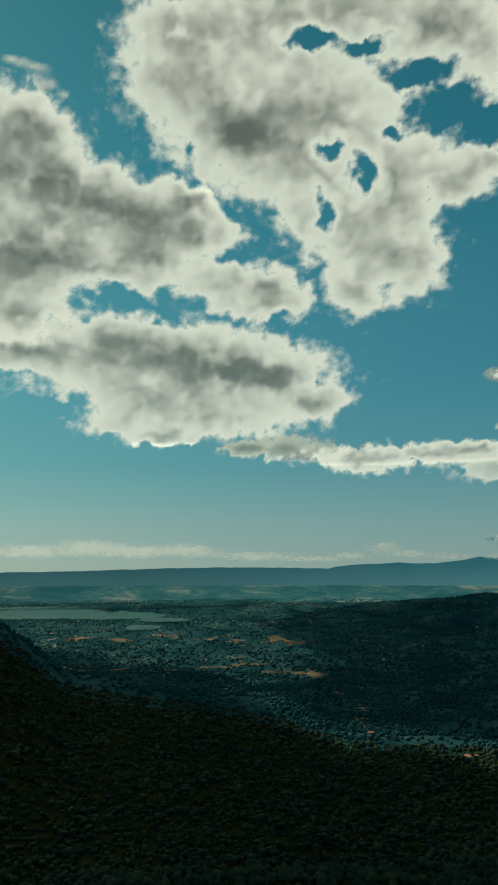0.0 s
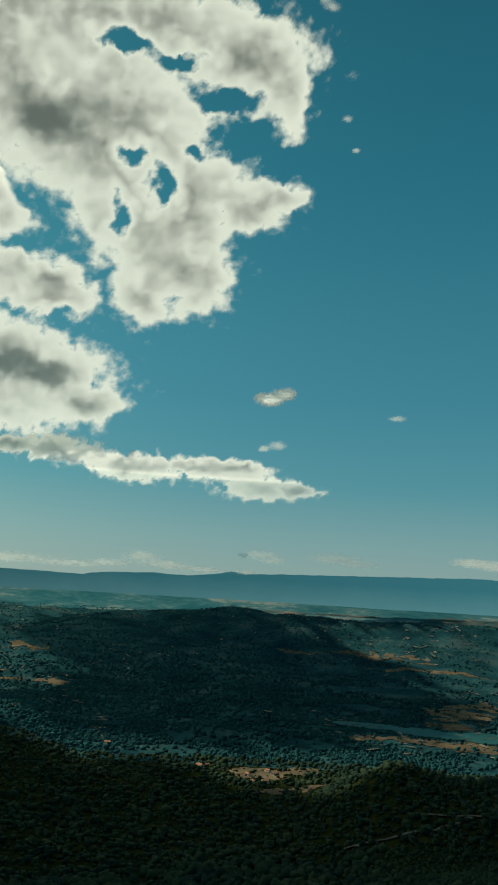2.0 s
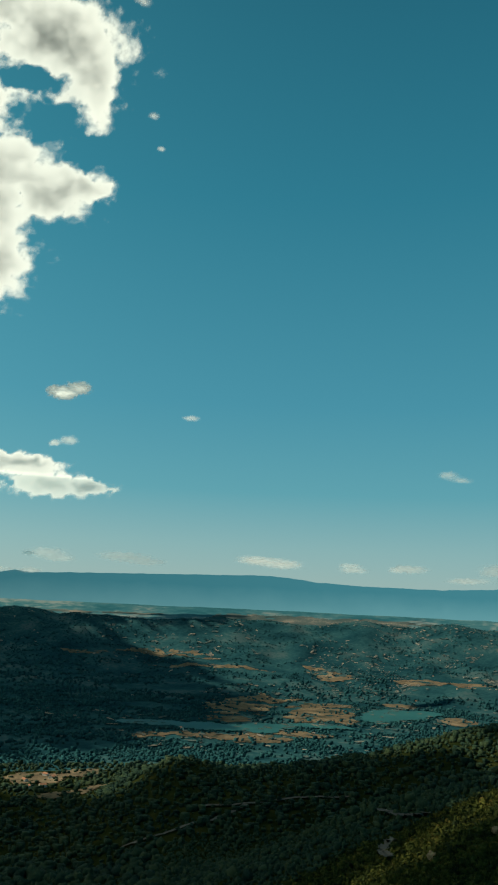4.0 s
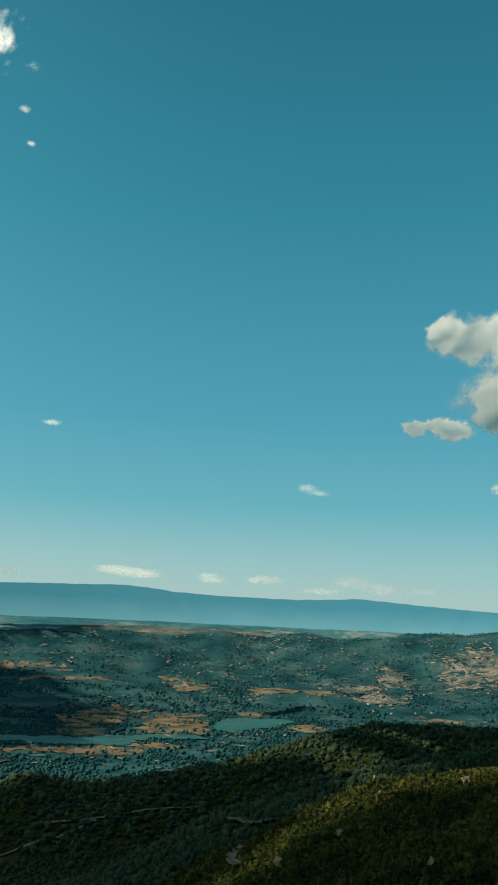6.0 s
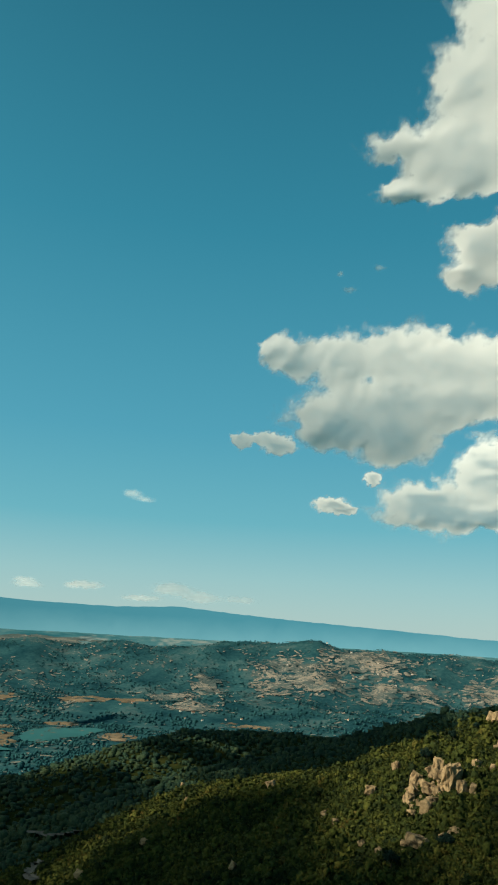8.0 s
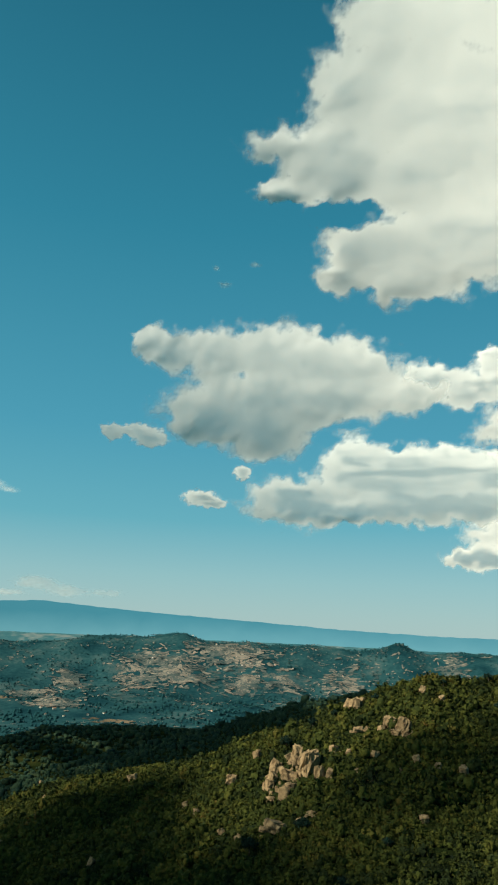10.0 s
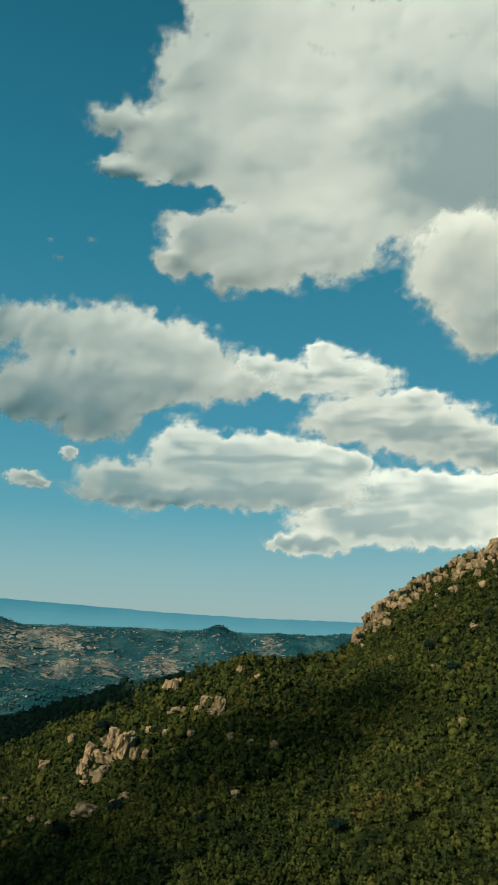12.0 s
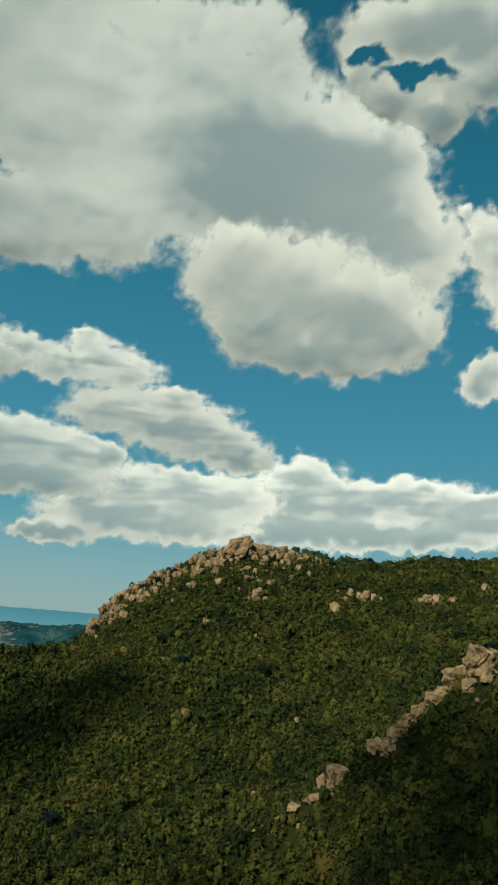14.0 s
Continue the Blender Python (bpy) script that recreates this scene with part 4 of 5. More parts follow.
def track(path, wide):
    """A winding dirt track draped on the slope."""
    az = np.interp(np.linspace(0, 1, 60), np.linspace(0, 1, len(path)), [p[0] for p in path])
    r = np.interp(np.linspace(0, 1, 60), np.linspace(0, 1, len(path)), [p[1] for p in path])
    x, y = r * np.sin(np.radians(az)), r * np.cos(np.radians(az))
    x, y = x + (fractal(np.arange(60) / 6.0, x * 0 + r[0], 3) - 0.5) * 7, y + (fractal(np.arange(60) / 6.0, x * 0 + az[0] * 9, 3) - 0.5) * 7
    dx, dy = np.gradient(x), np.gradient(y)
    n = np.hypot(dx, dy)
    w = wide * (0.6 + 0.8 * fractal(np.arange(60) / 4.0, x * 0 + az[0], 2))
    left, right = (x - dy / n * w, y + dx / n * w), (x + dy / n * w, y - dx / n * w)
    vx, vy = np.stack([left[0], right[0]], -1), np.stack([left[1], right[1]], -1)
    vz = ground_at(vx, vy).max(1, keepdims=True) + 1.6 + 0 * vx
    ob = mesh_object("track", np.stack([vx, vy, vz], -1).reshape(-1, 3), grid_faces(60, 2), M_TRACK)
    return tagged(ob, "pale dirt track winding through dark scrub", "track")


track([(30.5, 900), (33.4, 897), (35.6, 899), (37.8, 911), (41.0, 923)], 3.2)
track([(43.0, 530), (44.3, 503), (45.9, 475)], 3.0)
track([(43.6, 425), (43.0, 449), (43.7, 461)], 2.6)
track([(25.3, 843), (28.0, 844), (31.5, 856), (33.8, 894)], 2.6)
track([(7.4, 1639), (8.0, 1557), (8.3, 1500)], 4.0)


# ---- granite ----
def boulder_mesh(seed, fine=False):
    """A weathered angular block: the hull of a jointed cube's corners, roughened where it is large."""
    rnd = random.Random(seed)
    bm = bmesh.new()
    for sx in (-1, 1):
        for sy in (-1, 1):
            for sz in (-1, 1):
                bm.verts.new((sx * rnd.uniform(0.4, 0.9), sy * rnd.uniform(0.4, 0.85), sz * rnd.uniform(0.4, 0.9)))
    for _ in range(rnd.choice((5, 8, 12, 16))):
        v = Vector((rnd.gauss(0, 1), rnd.gauss(0, 1), rnd.gauss(0, 1))).normalized()
        bm.verts.new(v * rnd.uniform(0.85, 1.12))
    hull = bmesh.ops.convex_hull(bm, input=bm.verts)
    bmesh.ops.delete(bm, geom=[v for v in bm.verts if not v.link_faces], context="VERTS")
    if fine:
        bmesh.ops.subdivide_edges(bm, edges=bm.edges, cuts=3, use_grid_fill=True)
        bmesh.ops.triangulate(bm, faces=bm.faces)
        for v in bm.verts:
            n = noise.noise(v.co * 1.6 + Vector((seed, 0, 0)))
            crack = abs(noise.noise(v.co * 2.3 + Vector((0, seed, 0))))
            split = abs(noise.noise(Vector((v.co.x * 2.6, v.co.y * 2.6, v.co.z * 0.7 + seed))))
            v.co *= 1 + 0.22 * n - (0.16 if crack < 0.09 else 0.0) - (0.1 if split < 0.07 else 0.0)
    bmesh.ops.recalc_face_normals(bm, faces=bm.faces)
    me = bpy.data.meshes.new("boulder")
    bm.to_mesh(me)
    bm.free()
    me.materials.append(M_ROCK)
    return me


BOULDERS = [boulder_mesh(s) for s in range(14)]
BIG_BOULDERS = [boulder_mesh(40 + s, True) for s in range(6)]
rock_rnd = random.Random(21)
rock_spots = []


def boulder(az, r, size, parent=None, up=0.35, tall=1.0, big=False, mesh=None):
    me = mesh or rock_rnd.choice(BIG_BOULDERS if big else BOULDERS)
    ob = new("boulder", me)
    x, y = polar(az, r)
    m = Matrix.Translation((x, y, ground_z(az, r) + size * up)) @ Euler((rock_rnd.uniform(-0.4, 0.4), rock_rnd.uniform(-0.4, 0.4), rock_rnd.uniform(0, 6.3))).to_matrix().to_4x4()
    m = m @ Matrix.Diagonal((size, size * rock_rnd.uniform(0.8, 1.1), size * tall * rock_rnd.uniform(0.85, 1.15), 1))
    ob.matrix_world = m
    if parent:
        ob.parent = parent
        ob.matrix_parent_inverse = parent.matrix_world.inverted()
    rock_spots.append((x, y, size))
    return ob


SINGLE = [(65.6, 322, 3.0), (67.3, 331, 2.9), (75.4, 276, 1.9), (78.6, 334, 2.4), (66.3, 255, 1.8),
          (65.0, 272, 1.5), (63.3, 311, 2.0), (68.3, 273, 2.0), (74.1, 265, 1.6), (75.1, 257, 1.4), (79.6, 265, 1.8), (78.2, 269, 1.8)]
SINGLE += [(81.3, 264, 2.6), (78.7, 227, 1.9), (77.0, 261, 1.3), (56.5, 305, 2.2), (79.9, 330, 1.9),
           (58.8, 406, 3.6), (50.4, 391, 2.5), (52.7, 481, 2.2), (46.3, 396, 3.0), (53.1, 446, 1.8), (62.5, 325, 2.0), (54.6, 500, 2.4), (56.4, 520, 2.0)]
SINGLE += [(97.7, 387, 2.5), (94.9, 331, 2.4), (94.1, 252, 2.0), (92.1, 304, 1.6), (98.6, 320, 1.3), (99.0, 300, 1.3), (89.3, 326, 1.6), (109.9, 362, 1.6),
           (97.2, 225, 1.2), (101.9, 242, 1.4), (99.3, 206, 0.9), (102.2, 411, 2.2), (100.9, 401, 2.3)]
for az, r, size in SINGLE:
    ob = boulder(az, r, size * 0.8, up=0.55, tall=0.95, big=True)
    tagged(ob, "pale weathered granite boulder standing among dark bushes", "boulder", "boulders on the slope")


def outcrop(label, az, r, count, wide, deep, lo, hi, tall=1.0, big=0):
    """A pile of granite blocks round a bearing and a distance: half width in degrees, half depth in metres, sizes from lo to hi."""
    x, y = polar(az, r)
    pile = new("granite_outcrop")
    pile.matrix_world = Matrix.Translation((x, y, ground_z(az, r)))
    tagged(pile, label, "rock outcrop", "granite outcrops")
    for k in range(count):
        u, v = rock_rnd.gauss(0, 0.45), rock_rnd.gauss(0, 0.45)
        near = math.exp(-(u * u + v * v) * 1.5)
        size = lo + (hi - lo) * near * rock_rnd.uniform(0.3, 1.0)
        boulder(az + max(-1, min(1, u)) * wide, r + max(-1, min(1, v)) * deep, size, pile, rock_rnd.uniform(0.5, 1.0), tall, k < big)
    return pile


def blocks(label, pieces):
    """An outcrop of standing blocks: bearing, distance, half width and slenderness of each."""
    x, y = polar(pieces[0][0], pieces[0][1])
    pile = new("granite_outcrop")
    pile.matrix_world = Matrix.Translation((x, y, ground_z(pieces[0][0], pieces[0][1])))
    tagged(pile, label, "rock outcrop", "granite outcrops")
    for az, r, size, tall in pieces:
        boulder(az, r, size * 1.2, pile, 0.5 * tall, tall, size > 1.4)
        for _ in range(2 if size > 1.9 else 1):
            boulder(az + rock_rnd.uniform(-0.6, 0.6), r + rock_rnd.uniform(-5, 1), size * rock_rnd.uniform(0.2, 0.4), pile, 0.6)
    return pile


split_tor = blocks("cluster of tall split sunlit granite blocks on the wooded spur", [
    (70.9, 280, 3.1, 1.5), (70.1, 300, 2.3, 1.3), (68.6, 301, 2.4, 1.0), (69.4, 284, 2.3, 1.1), (68.2, 287, 1.7, 1.2),
    (69.6, 272, 2.3, 0.8), (71.6, 270, 1.6, 1.5), (72.5, 290, 1.5, 1.2), (72.3, 268, 1.3, 1.4), (73.6, 282, 1.2, 1.0)])
for k in range(46):
    u = rock_rnd.uniform(-1, 1)
    boulder(69.3 + 1.5 * u, 288 + rock_rnd.uniform(-20, 18) * (1.1 - abs(u)), 0.6 + 1.5 * rock_rnd.random() ** 1.8, split_tor, rock_rnd.uniform(0.5, 1.1), rock_rnd.uniform(0.7, 1.4), k % 3 == 0)
blocks("low granite blocks among bushes on the wooded spur", [
    (76.4, 304, 2.5, 0.93), (77.3, 297, 2.6, 1.13), (76.8, 292, 2.2, 0.69), (77.5, 290, 1.5, 0.89), (75.8, 302, 1.3, 0.86), (74.3, 307, 2.0, 0.73), (74.9, 304, 1.6, 0.78)])
blocks("two flat granite blocks below the larger outcrop", [(71.1, 238, 2.1, 0.73), (70.3, 242, 1.1, 0.67), (68.7, 246, 3.3, 0.58), (68.0, 251, 1.5, 0.8)])
outcrop("jagged granite blocks on the edge of the spur", 73.9, 338, 9, 0.9, 4, 1.0, 2.6, 1.2)
outcrop("thin granite pinnacle rising from the woods", 55.7, 560, 5, 0.35, 4, 1.6, 3.6, 2.0)
outcrop("granite blocks half hidden in bushes", 105.9, 388, 12, 1.6, 10, 1.0, 3.4)
outcrop("granite blocks half hidden in bushes", 111.2, 379, 11, 1.5, 6, 1.0, 3.2)
outcrop("granite boulder pair on the slope", 104.0, 366, 4, 0.4, 4, 1.5, 3.0, 1.3)
outcrop("granite blocks half hidden in bushes", 114.4, 398, 5, 0.6, 5, 1.0, 3.0)
outcrop("tumbled granite blocks below the summit", 98.4, 368, 9, 0.9, 10, 0.8, 2.4)

# the rocky summit ridge
summit = new("granite_outcrop")
sx, sy = polar(97.0, 428)
summit.matrix_world = Matrix.Translation((sx, sy, ground_z(97, 428)))
tagged(summit, "rocky granite summit with a great rounded tor", "rock outcrop", "granite outcrops")
boulder(97.0, 421, 8.4, summit, 0.62, 0.98, True, BIG_BOULDERS[2])
boulder(96.1, 422, 3.6, summit, 0.5, 0.9, True)
boulder(97.9, 419, 3.4, summit, 0.4, 0.9, True)
boulder(98.5, 424, 4.2, summit, 0.6, 1.0, True)
for k in range(290):
    az = rock_rnd.uniform(93.5, 103.0) if k % 2 else rock_rnd.gauss(98.4, 2.2)
    back = float(np.interp(az, [p[0] for p in CREST_R], [p[1] for p in CREST_R]))
    below = abs(rock_rnd.gauss(0, 26 if az < 99 else 12)) * (0.5 if k % 3 == 0 else 1.0)
    size = (0.4 + 2.2 * rock_rnd.random() ** 2.4) * (1.15 if below < 12 else 0.8) * (0.75 if az > 101 else 1.0)
    boulder(az + below * 0.02, back - below, size, summit, rock_rnd.uniform(0.35, 0.9), rock_rnd.uniform(0.8, 1.3), k % 6 == 0)
cliff = new("granite_outcrop")
lx, ly = polar(88.2, 392)
cliff.matrix_world = Matrix.Translation((lx, ly, ground_z(88.2, 392)))
tagged(cliff, "steep granite shoulder of stacked pale boulders", "rock outcrop", "granite outcrops")
for k in range(280):
    az = rock_rnd.uniform(86.6, 95.0)
    back = float(np.interp(az, [p[0] for p in CREST_R], [p[1] for p in CREST_R]))
    below = abs(rock_rnd.gauss(0, 13 if az < 91 else 18))
    boulder(az + below * 0.03, back - below + 2, 0.4 + 2.1 * rock_rnd.random() ** 2.2, cliff, rock_rnd.uniform(0.3, 0.8), rock_rnd.uniform(0.9, 1.4), k % 5 == 0)

for k in range(16):
    az = 86.9 + 0.26 * k
    back = float(np.interp(az, [p[0] for p in CREST_R], [p[1] for p in CREST_R]))
    boulder(az, back - rock_rnd.uniform(1, 9), rock_rnd.uniform(1.9, 3.4), cliff, 0.45, rock_rnd.uniform(1.1, 1.6), True)

# bare slabs on the crest of the near spur
for label, az, r, count, wide, lo, hi, tall in (
        ("split pale granite rocks on the near spur", 104.6, 167, 9, 0.7, 0.6, 1.5, 1.1),
        ("granite slab cracked along the near crest", 110.3, 168, 30, 1.9, 0.6, 1.7, 0.8),
        ("small granite rocks under the slab", 108.4, 164, 9, 0.7, 0.5, 1.1, 0.9),
        ("broad fissured granite slab on the near crest", 114.2, 168, 42, 2.1, 0.7, 2.3, 0.8)):
    outcrop(label, az, r, int(count * 1.5), wide, 2.2, lo * 0.7, hi * 0.9, tall, count)

plates = blocks("great fissured granite plates along the near crest", [
    (114.4, 167, 3.0, 0.8), (114.9, 160, 1.9, 0.9), (113.6, 161, 1.5, 0.85), (112.8, 167, 2.8, 0.65), (111.3, 167, 2.3, 0.62), (109.8, 167, 1.9, 0.65), (108.6, 167, 1.4, 1.0)])
for k in range(30):
    boulder(107.2 + 0.28 * k, 167.5 + rock_rnd.uniform(-1.2, 0.4), rock_rnd.uniform(1.1, 1.9), plates, rock_rnd.uniform(0.2, 0.4), rock_rnd.uniform(0.5, 0.8), True)
blocks("pale granite rocks standing on the near spur", [
    (105.1, 167, 1.6, 0.85), (104.7, 168, 1.7, 1.1), (104.0, 168, 1.2, 1.3), (103.4, 167, 1.3, 0.6), (102.1, 167, 1.4, 0.5),
    (101.4, 167, 0.6, 0.5), (101.0, 167, 0.7, 0.5), (100.5, 167, 0.6, 0.5), (100.0, 167, 0.6, 0.5), (99.5, 167, 0.5, 0.5), (103.0, 167, 0.7, 0.9)])

# ---- maquis: bushes and low oaks that nobody could count ----
GOLD = (1 + 5 ** 0.5) / 2
ICO = np.array([[0, -1, GOLD], [0, 1, GOLD], [0, -1, -GOLD], [0, 1, -GOLD], [GOLD, 0, 1], [GOLD, 0, -1], [-GOLD, 0, 1], [-GOLD, 0, -1],
                [1, GOLD, 0], [-1, GOLD, 0], [1, -GOLD, 0], [-1, -GOLD, 0]], np.float32) / math.sqrt(1 + GOLD * GOLD)
ICO_FACES = np.array([(a, b, c) for a, b, c in itertools.combinations(range(12), 3)
                      if max(np.linalg.norm(ICO[a] - ICO[b]), np.linalg.norm(ICO[b] - ICO[c]), np.linalg.norm(ICO[a] - ICO[c])) < 1.1])
ICO_FACES = np.array([f if np.dot(np.cross(ICO[f[1]] - ICO[f[0]], ICO[f[2]] - ICO[f[0]]), ICO[f[0]]) > 0 else f[::-1] for f in ICO_FACES])
ICO_FACES = ICO_FACES[ICO[ICO_FACES][:, :, 2].mean(1) > -0.5]
CUBE = np.array([[x, y, z] for x in (-1, 1) for y in (-1, 1) for z in (-1, 1)], np.float32) / math.sqrt(3)
CUBE_FACES = np.array([[0, 1, 3, 2], [4, 6, 7, 5], [0, 4, 5, 1], [2, 3, 7, 6], [0, 2, 6, 4], [1, 5, 7, 3]])
rocks = np.array(rock_spots)


def clear_of_rocks(x, y, margin):
    keep = np.ones(len(x), bool)
    for rx, ry, size in rocks:
        d = np.hypot(rx, ry)
        toward = (x * rx + y * ry) / d
        across = np.abs(x * ry - y * rx) / d
        keep &= ~((across < size * 0.95) & (toward > d - size - margin) & (toward < d + size))
    return keep


def foliage(name, label, x, y, radius, leaves, leaf, mat, seed, core="ico", flat=0.85, category="bushes", inner=1.0):
    """Bushes as one object: a lumpy crown each, with small leaf sprays standing out of it."""
    g = np.random.RandomState(seed)
    n = len(x)
    flat = flat * g.uniform(0.75, 1.3, n)
    z = ground_at(x, y) + radius * flat * 0.55
    centre = np.stack([x, y, z], -1)
    tall = np.stack([np.ones(n), np.ones(n), flat], -1)[:, None]
    ball, ball_faces = {"ico": (ICO, ICO_FACES), "cube": (CUBE, CUBE_FACES)}[core]
    k = len(ball)
    shape = ball[None] * inner * (1 + g.uniform(-0.36, 0.36, (n, k, 1))) * g.uniform(0.7, 1.3, (n, 1, 3))
    spin = g.uniform(0, 2 * math.pi, (n, 1))
    shape = np.stack([shape[..., 0] * np.cos(spin) - shape[..., 1] * np.sin(spin), shape[..., 0] * np.sin(spin) + shape[..., 1] * np.cos(spin), shape[..., 2]], -1)
    body = centre[:, None] + shape * radius[:, None, None] * tall
    crowns = (np.arange(n)[:, None, None] * k + ball_faces[None]).reshape(-1, ball_faces.shape[1])
    hue = 0.2 + 0.6 * g.uniform(0, 1, n) ** 1.2
    if not leaves:
        ob = mesh_object(name, body.reshape(-1, 3), crowns, mat)
        ob.data.attributes.new("tone", "FLOAT", "POINT").data.foreach_set("value", np.repeat(hue, k).astype(np.float32))
        return tagged(ob, label, category, kind="stuff")
    lobe = g.normal(0, 0.26, (n, 3, 3))
    lobe[:, :, 2] = np.abs(lobe[:, :, 2]) * 0.6
    which = g.randint(0, 3, (n, leaves))
    way = g.normal(0, 1, (n, leaves, 3))
    way[:, :, 2] = np.abs(way[:, :, 2]) * 0.9 - 0.25
    way /= np.linalg.norm(way, axis=-1, keepdims=True)
    spot = lobe[np.arange(n)[:, None], which] * 1.0 + way * g.uniform(0.75, 1.12, (n, leaves, 1))
    spot = centre[:, None] + spot * radius[:, None, None] * tall
    normal = way + g.normal(0, 0.3, way.shape)
    normal /= np.linalg.norm(normal, axis=-1, keepdims=True)
    side = np.cross(normal, g.normal(0, 1, way.shape))
    side /= np.linalg.norm(side, axis=-1, keepdims=True)
    up = np.cross(normal, side)
    size = leaf * radius[:, None, None] * g.uniform(0.6, 1.3, (n, leaves, 1))
    bend = normal * size * 0.35
    spray = np.stack([spot - side * size - bend, spot + side * size - bend, spot + up * size * 1.3], 2)
    sprays = np.arange(n * leaves * 3).reshape(-1, 3)
    crowns = crowns[:, :3] if core == "ico" else np.concatenate([crowns[:, [0, 1, 2]], crowns[:, [0, 2, 3]]])
    ob = mesh_object(name, np.concatenate([body.reshape(-1, 3), spray.reshape(-1, 3)]), np.concatenate([crowns, n * k + sprays]), mat)
    ob.data.attributes.new("tone", "FLOAT", "POINT").data.foreach_set("value", np.concatenate([np.repeat(hue, k), np.repeat(hue, leaves * 3)]).astype(np.float32))
    return tagged(ob, label, category, kind="stuff")


def scatter(lo_az, hi_az, lo_r, hi_r, spacing, seed):
    """Places at an even mean spacing over a stretch of the plan."""
    g = np.random.RandomState(seed)
    area = radians(hi_az - lo_az) / 2 * (hi_r ** 2 - lo_r ** 2)
    n = int(area / spacing ** 2)
    az, r = g.uniform(lo_az, hi_az, n), np.sqrt(g.uniform(lo_r ** 2, hi_r ** 2, n))
    return az, r, r * np.sin(np.radians(az)), r * np.cos(np.radians(az)), g


def on_face(az, r):
    """The mountain side that faces the valley, from its foot to just over the crest."""
    return ((r > ramp_along(az, FOOT_R) * 0.92) | (az > 93)) & (r < ramp_along(az, CREST_R) + 22 + 300 * (az < 60) + 40 * (az > 100))


SIGHT_AZ, SIGHT_R = np.arange(-28, 124.1, 0.5), np.geomspace(60, 4400, 240)
SIGHT = np.maximum.accumulate((height(*np.meshgrid(SIGHT_AZ, SIGHT_R, indexing="ij")) - EYE) / SIGHT_R, axis=1)


def in_sight(x, y, margin):
    """Leaves out the growth on slopes that lie well below the crests before them."""
    r = np.hypot(x, y)
    i = np.clip(np.round((np.degrees(np.arctan2(x, y)) + 28) * 2).astype(int), 0, len(SIGHT_AZ) - 1)
    j = np.clip(np.searchsorted(SIGHT_R, r) - 1, 0, len(SIGHT_R) - 1)
    return (ground_at(x, y) + margin - EYE) / r > SIGHT[i, j]


for lo_az, hi_az, lo_r, seed in ((52, 95, 140, 1), (95, 120, 100, 11)):
    az, r, x, y, g = scatter(lo_az, hi_az, lo_r, 235, 1.25, seed)
    keep = clear_of_rocks(x, y, 0.6) & on_face(az, r) & in_sight(x, y, 6)
    x, y = x[keep], y[keep]
    g_r = (g.gamma(5, 0.2, len(x)) * (0.65 + 0.7 * fractal(x / 14, y / 14, 3))).clip(0.5, 2.6)
    foliage("maquis_near", "dense dark green maquis bushes covering the near slope", x, y, g_r * 0.85, 26, 0.3, M_LEAF, seed + 1, "ico", 1.1, inner=0.66)

az, r, x, y, g = scatter(34, 117, 235, 475, 1.33, 3)
keep = clear_of_rocks(x, y, 1.0) & on_face(az, r) & in_sight(x, y, 6)
x, y = x[keep], y[keep]
g_r = (g.gamma(3, 0.26, len(x)) * (0.6 + 0.8 * fractal(x / 20, y / 20, 3))).clip(0.4, 2.5)
foliage("maquis_slope", "dense olive-green maquis and low holm oaks on the mountain", x, y, g_r, 11, 0.44, M_LEAF, 4, "ico", 0.95, inner=0.66)

# bushes in the clefts of the summit rocks
g = np.random.RandomState(31)
az = np.concatenate([g.uniform(88, 102.5, 44), g.normal(92.6, 0.5, 9)])
r = np.interp(az, [p[0] for p in CREST_R], [p[1] for p in CREST_R]) - np.abs(g.normal(0, 11, len(az)))
foliage("summit_bushes", "dark green bushes growing between the summit rocks", r * np.sin(np.radians(az)), r * np.cos(np.radians(az)), g.uniform(1.0, 2.2, len(az)), 40, 0.16, M_LEAF, 32, "ico", 1.1, inner=0.8)


def off_fields(x, y, g, stray=0.4):
    """Leaves out places on lakes and fields, but for a few stray trees."""
    keep = np.ones(len(x), bool)
    for shape in FIELDS + LAKES:
        for pa, pr, wide, deep in shape:
            mx, my = polar(pa, pr)
            sa, ca = math.sin(radians(pa)), math.cos(radians(pa))
            q = (((x - mx) * ca - (y - my) * sa) / wide) ** 2 + (((x - mx) * sa + (y - my) * ca) / deep) ** 2
            keep &= (q > 0.95) | ((g.rand(len(x)) < stray) & (shape in FIELDS))
    return keep


for lo_az, hi_az, lo_r, hi_r, spacing, mean, leaves, seed in ((28, 72, 475, 820, 2.7, 0.21, 0, 5), (72, 122, 475, 820, 7.5, 0.46, 0, 6), (-24, 28, 475, 820, 6.4, 0.52, 0, 15), (-24, 74, 820, 1400, 6.6, 0.45, 0, 25)):
    az, r, x, y, g = scatter(lo_az, hi_az, lo_r, hi_r, spacing, seed)
    keep = off_fields(x, y, g) & in_sight(x, y, 9)
    x, y = x[keep], y[keep]
    g_r = (g.gamma(6, mean, len(x)) * (0.6 + 0.9 * fractal(x / 40, y / 40, 3))).clip(0.9, 6.0)
    foliage("oak_woods", "dark oak woods over the lower ridges", x, y, g_r, leaves, 0.22, M_OAK, seed + 1, "ico" if hi_r < 900 else "cube", category="woods")

az, r, x, y, g = scatter(-26, 92, 1400, 4250, 18.5, 7)
wood = fractal(x / 260 + 50, y / 260, 4) + 0.35 * (fractal(x / 40, y / 40 + 9, 2) - 0.5)
thin = off_fields(x, y, g) & in_sight(x, y, 12)
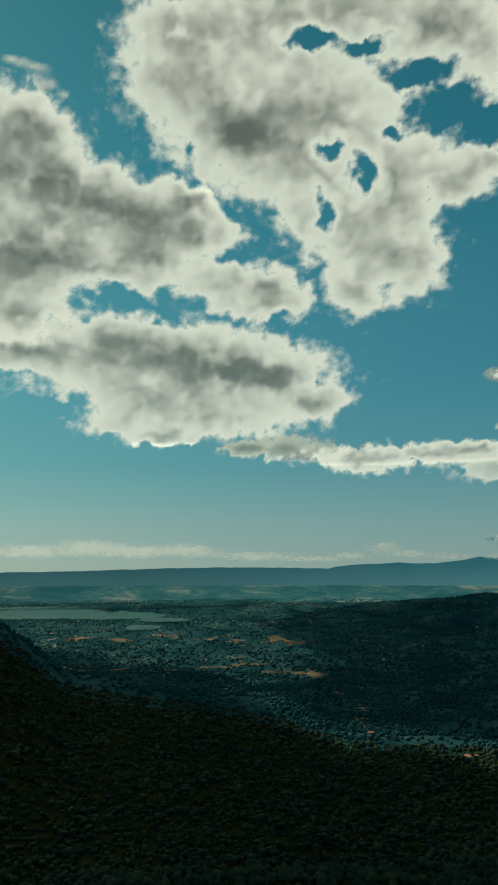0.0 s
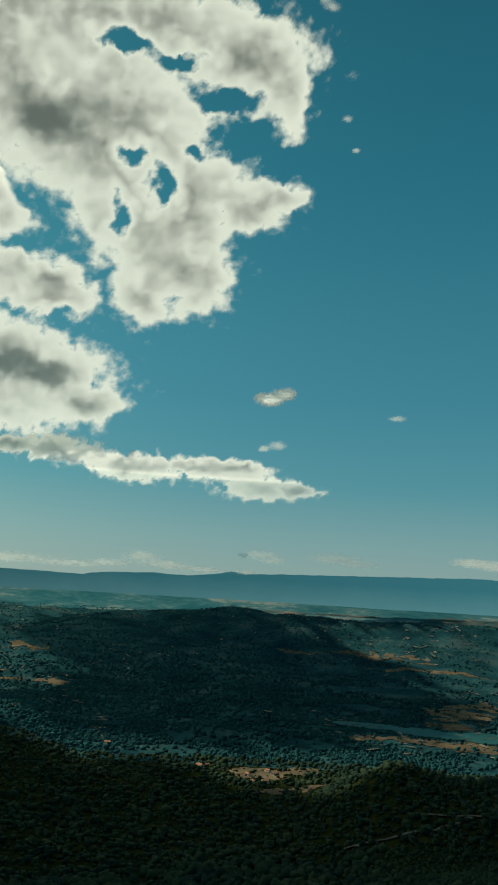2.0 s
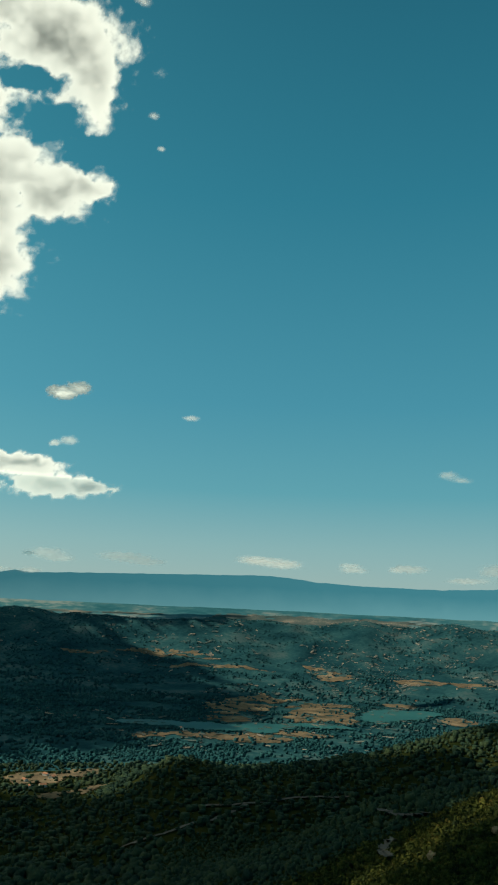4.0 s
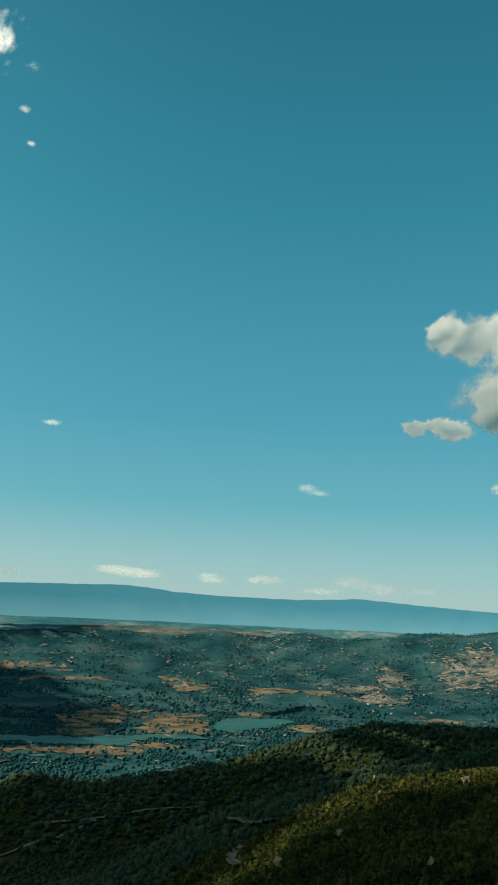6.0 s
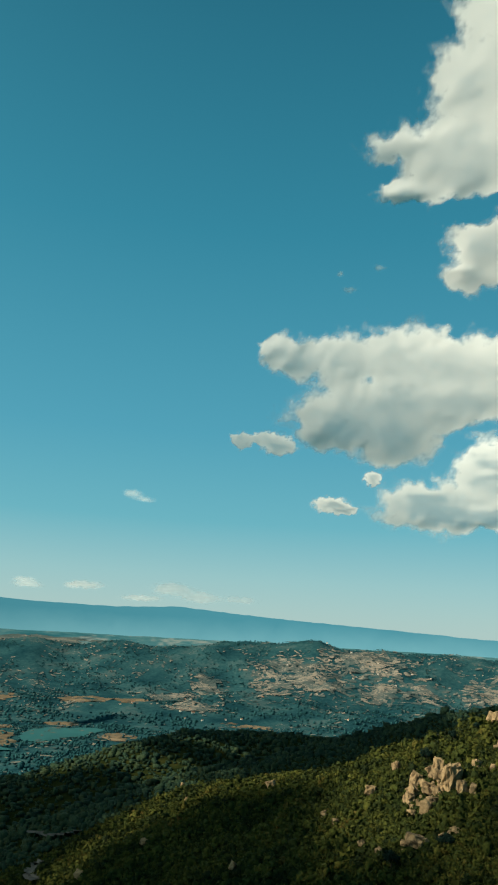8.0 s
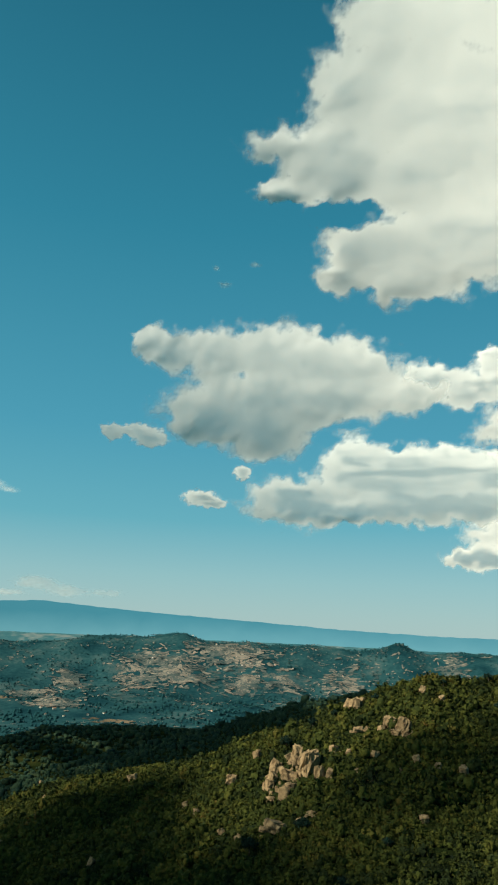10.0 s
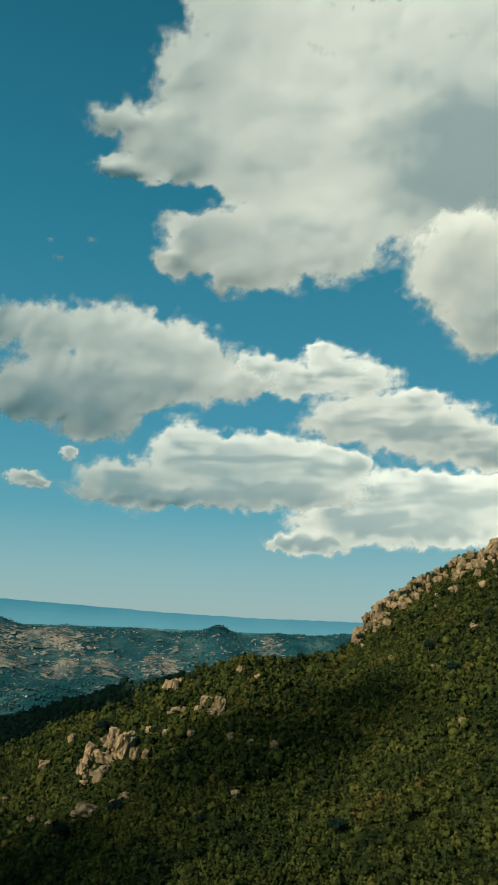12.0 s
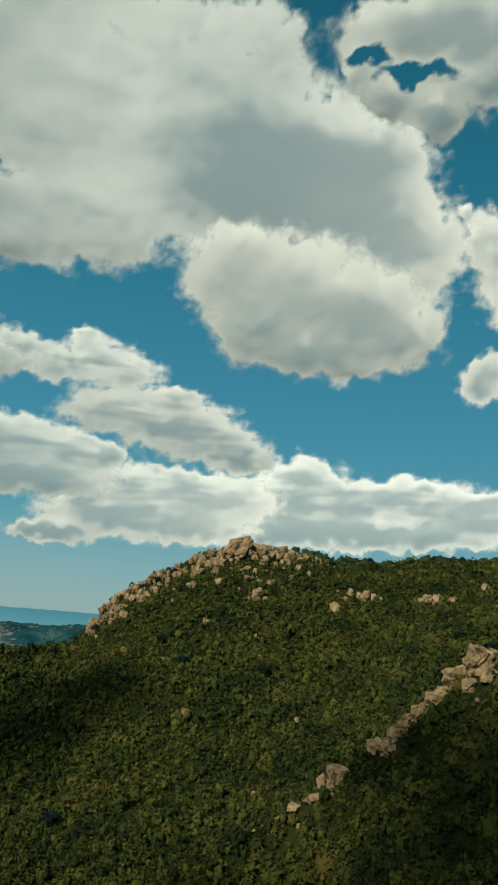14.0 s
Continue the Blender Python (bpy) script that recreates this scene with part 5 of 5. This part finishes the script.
keep = thin & (wood > 0.46 - 0.30 * (np.degrees(np.arctan2(x, y)) < 22))
x, y = x[keep], y[keep]
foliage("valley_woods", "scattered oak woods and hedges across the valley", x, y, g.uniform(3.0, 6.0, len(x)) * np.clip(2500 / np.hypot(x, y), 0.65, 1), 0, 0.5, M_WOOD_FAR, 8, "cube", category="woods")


az, r, x, y, g = scatter(-8, 52, 1400, 2350, 8.0, 17)
keep = off_fields(x, y, g, 0.1) & in_sight(x, y, 12) & (fractal(x / 140 + 20, y / 140, 4) > 0.47)
x, y = x[keep], y[keep]
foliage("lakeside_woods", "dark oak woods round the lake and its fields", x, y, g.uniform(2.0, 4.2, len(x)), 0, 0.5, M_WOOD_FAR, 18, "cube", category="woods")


# ---- single oaks that stand out of the scrub ----
def oak():
    tree = new("holm_oak")
    bm = bmesh.new()
    rnd = random.Random(3)
    rings = [(0.0, 0.34, 0.0), (0.8, 0.24, 0.08), (1.8, 0.18, -0.05), (2.9, 0.10, 0.10)]
    loops = []
    for h, rad, off in rings:
        loops.append([bm.verts.new((off + rad * math.cos(k * math.pi / 4), rad * math.sin(k * math.pi / 4), h)) for k in range(8)])
    for a, b in zip(loops, loops[1:]):
        for k in range(8):
            bm.faces.new((a[k], a[(k + 1) % 8], b[(k + 1) % 8], b[k]))
    for k in range(5):
        turn, rise = k * 1.256 + 0.3, 1.3 + 0.25 * k
        tip = Vector((math.cos(turn) * 1.5, math.sin(turn) * 1.5, rise + 1.3))
        base = [bm.verts.new((0.09 * math.cos(j * 2.09), 0.09 * math.sin(j * 2.09), rise)) for j in range(3)]
        end = bm.verts.new(tip)
        for j in range(3):
            bm.faces.new((base[j], base[(j + 1) % 3], end))
    part("trunk", bm, M_BARK, tree)
    g = np.random.RandomState(4)
    n = 900
    lobes = np.array([[math.cos(a) * d, math.sin(a) * d, h] for a, d, h in ((0, 0, 4.2), (0.4, 1.4, 3.4), (1.7, 1.3, 3.7), (2.9, 1.5, 3.3), (4.1, 1.2, 3.8), (5.3, 1.5, 3.2))])
    way = g.normal(0, 1, (n, 3))
    way /= np.linalg.norm(way, axis=1, keepdims=True)
    spot = lobes[g.randint(0, 6, n)] + way * g.uniform(0.6, 1.25, (n, 1))
    side = np.cross(way + g.normal(0, 0.5, (n, 3)), g.normal(0, 1, (n, 3)))
    side /= np.linalg.norm(side, axis=1, keepdims=True)
    up = np.cross(way, side)
    s = g.uniform(0.12, 0.30, (n, 1))
    quad = np.stack([spot - side * s, spot - up * s * 0.7, spot + side * s, spot + up * s * 0.7], 1).reshape(-1, 3)
    mesh_object("crown", quad, np.arange(n * 4).reshape(n, 4), M_OAK, tree, False)
    return tagged(tree, "round-crowned dark holm oak rising above the scrub", "tree", "oaks on the mountain")


first_oak = oak()
oak_rnd = random.Random(8)
spots = [(86.0, 388), (84.2, 392), (80.0, 348), (75.4, 336), (83.0, 372), (92.3, 405), (91.2, 402), (90.2, 396), (103.8, 440), (105, 446), (106.5, 452), (108, 455), (109.5, 458), (111, 462), (113, 466)]
spots += [(oak_rnd.uniform(66, 118), oak_rnd.uniform(180, 400)) for _ in range(30)]
for k, (az, r) in enumerate(spots):
    x, y = polar(az, r)
    s = oak_rnd.uniform(0.65, 1.1)
    m = pose(x, y, ground_z(az, r) - 0.3, 0, 0, oak_rnd.uniform(0, 360)) @ Matrix.Scale(s, 4)
    if k:
        made = copy_thing(first_oak, m)
        made.scale = (s, s, s)
    else:
        first_oak.matrix_world = m


# ---- farmhouses of the valley ----
def farmhouse():
    house = new("farmhouse")
    bm = bmesh.new()
    base = [bm.verts.new(p) for p in ((-6, -4, -1), (6, -4, -1), (6, 4, -1), (-6, 4, -1))]
    eave = [bm.verts.new(p) for p in ((-6, -4, 4), (6, -4, 4), (6, 4, 4), (-6, 4, 4))]
    gable = [bm.verts.new((-6, 0, 6)), bm.verts.new((6, 0, 6))]
    for a, b in ((0, 1), (2, 3)):
        bm.faces.new((base[a], base[b], eave[b], eave[a]))
    bm.faces.new((base[1], base[2], eave[2], gable[1], eave[1]))
    bm.faces.new((base[3], base[0], eave[0], gable[0], eave[3]))
    wall = part("wall", bm, M_WALL, house)
    for sign in (-1, 1):
        bm = bmesh.new()
        for x in (-6.5, 6.5):
            for yy, zz in ((sign * 4.6, 3.8), (0, 6.1), (0, 6.35), (sign * 4.6, 4.05)):
                bm.verts.new((x, yy, zz))
        v = list(bm.verts)
        for q in ((0, 1, 2, 3), (7, 6, 5, 4), (0, 4, 5, 1), (1, 5, 6, 2), (2, 6, 7, 3), (3, 7, 4, 0)):
            bm.faces.new([v[i] for i in q])
        bmesh.ops.recalc_face_normals(bm, faces=bm.faces)
        part("roof", bm, M_TILE, house)
    return tagged(house, "small whitewashed farmhouse with a clay-tiled roof", "house", "farmhouses in the valley")


first_house = farmhouse()
house_rnd = random.Random(14)
places = [(15.1, 1314), (15.6, 1335), (0.0, 3549), (-12.9, 3509), (52.2, 2645), (9.6, 2654), (28.9, 1760), (8.6, 1480), (22.5, 1250)]
for az, r, spread, n in ((-4.0, 3050, 260, 16), (1.5, 2500, 200, 8), (55, 3000, 300, 12), (49, 2600, 220, 9), (64, 3560, 220, 14), (71, 3350, 250, 8), (20, 1270, 70, 5)):
    for _ in range(n):
        places.append((az + math.degrees(house_rnd.gauss(0, spread) / r), r + house_rnd.gauss(0, spread * 0.7)))
for k, (az, r) in enumerate(places):
    x, y = polar(az, r)
    s = house_rnd.uniform(0.45, 0.9)
    m = pose(x, y, ground_z(az, r) + 0.6, 0, 0, house_rnd.uniform(0, 180))
    if k:
        made = copy_thing(first_house, m @ Matrix.Scale(1.0, 4))
        made.scale = (s, s * house_rnd.uniform(0.8, 1.2), s)
    else:
        first_house.matrix_world = m
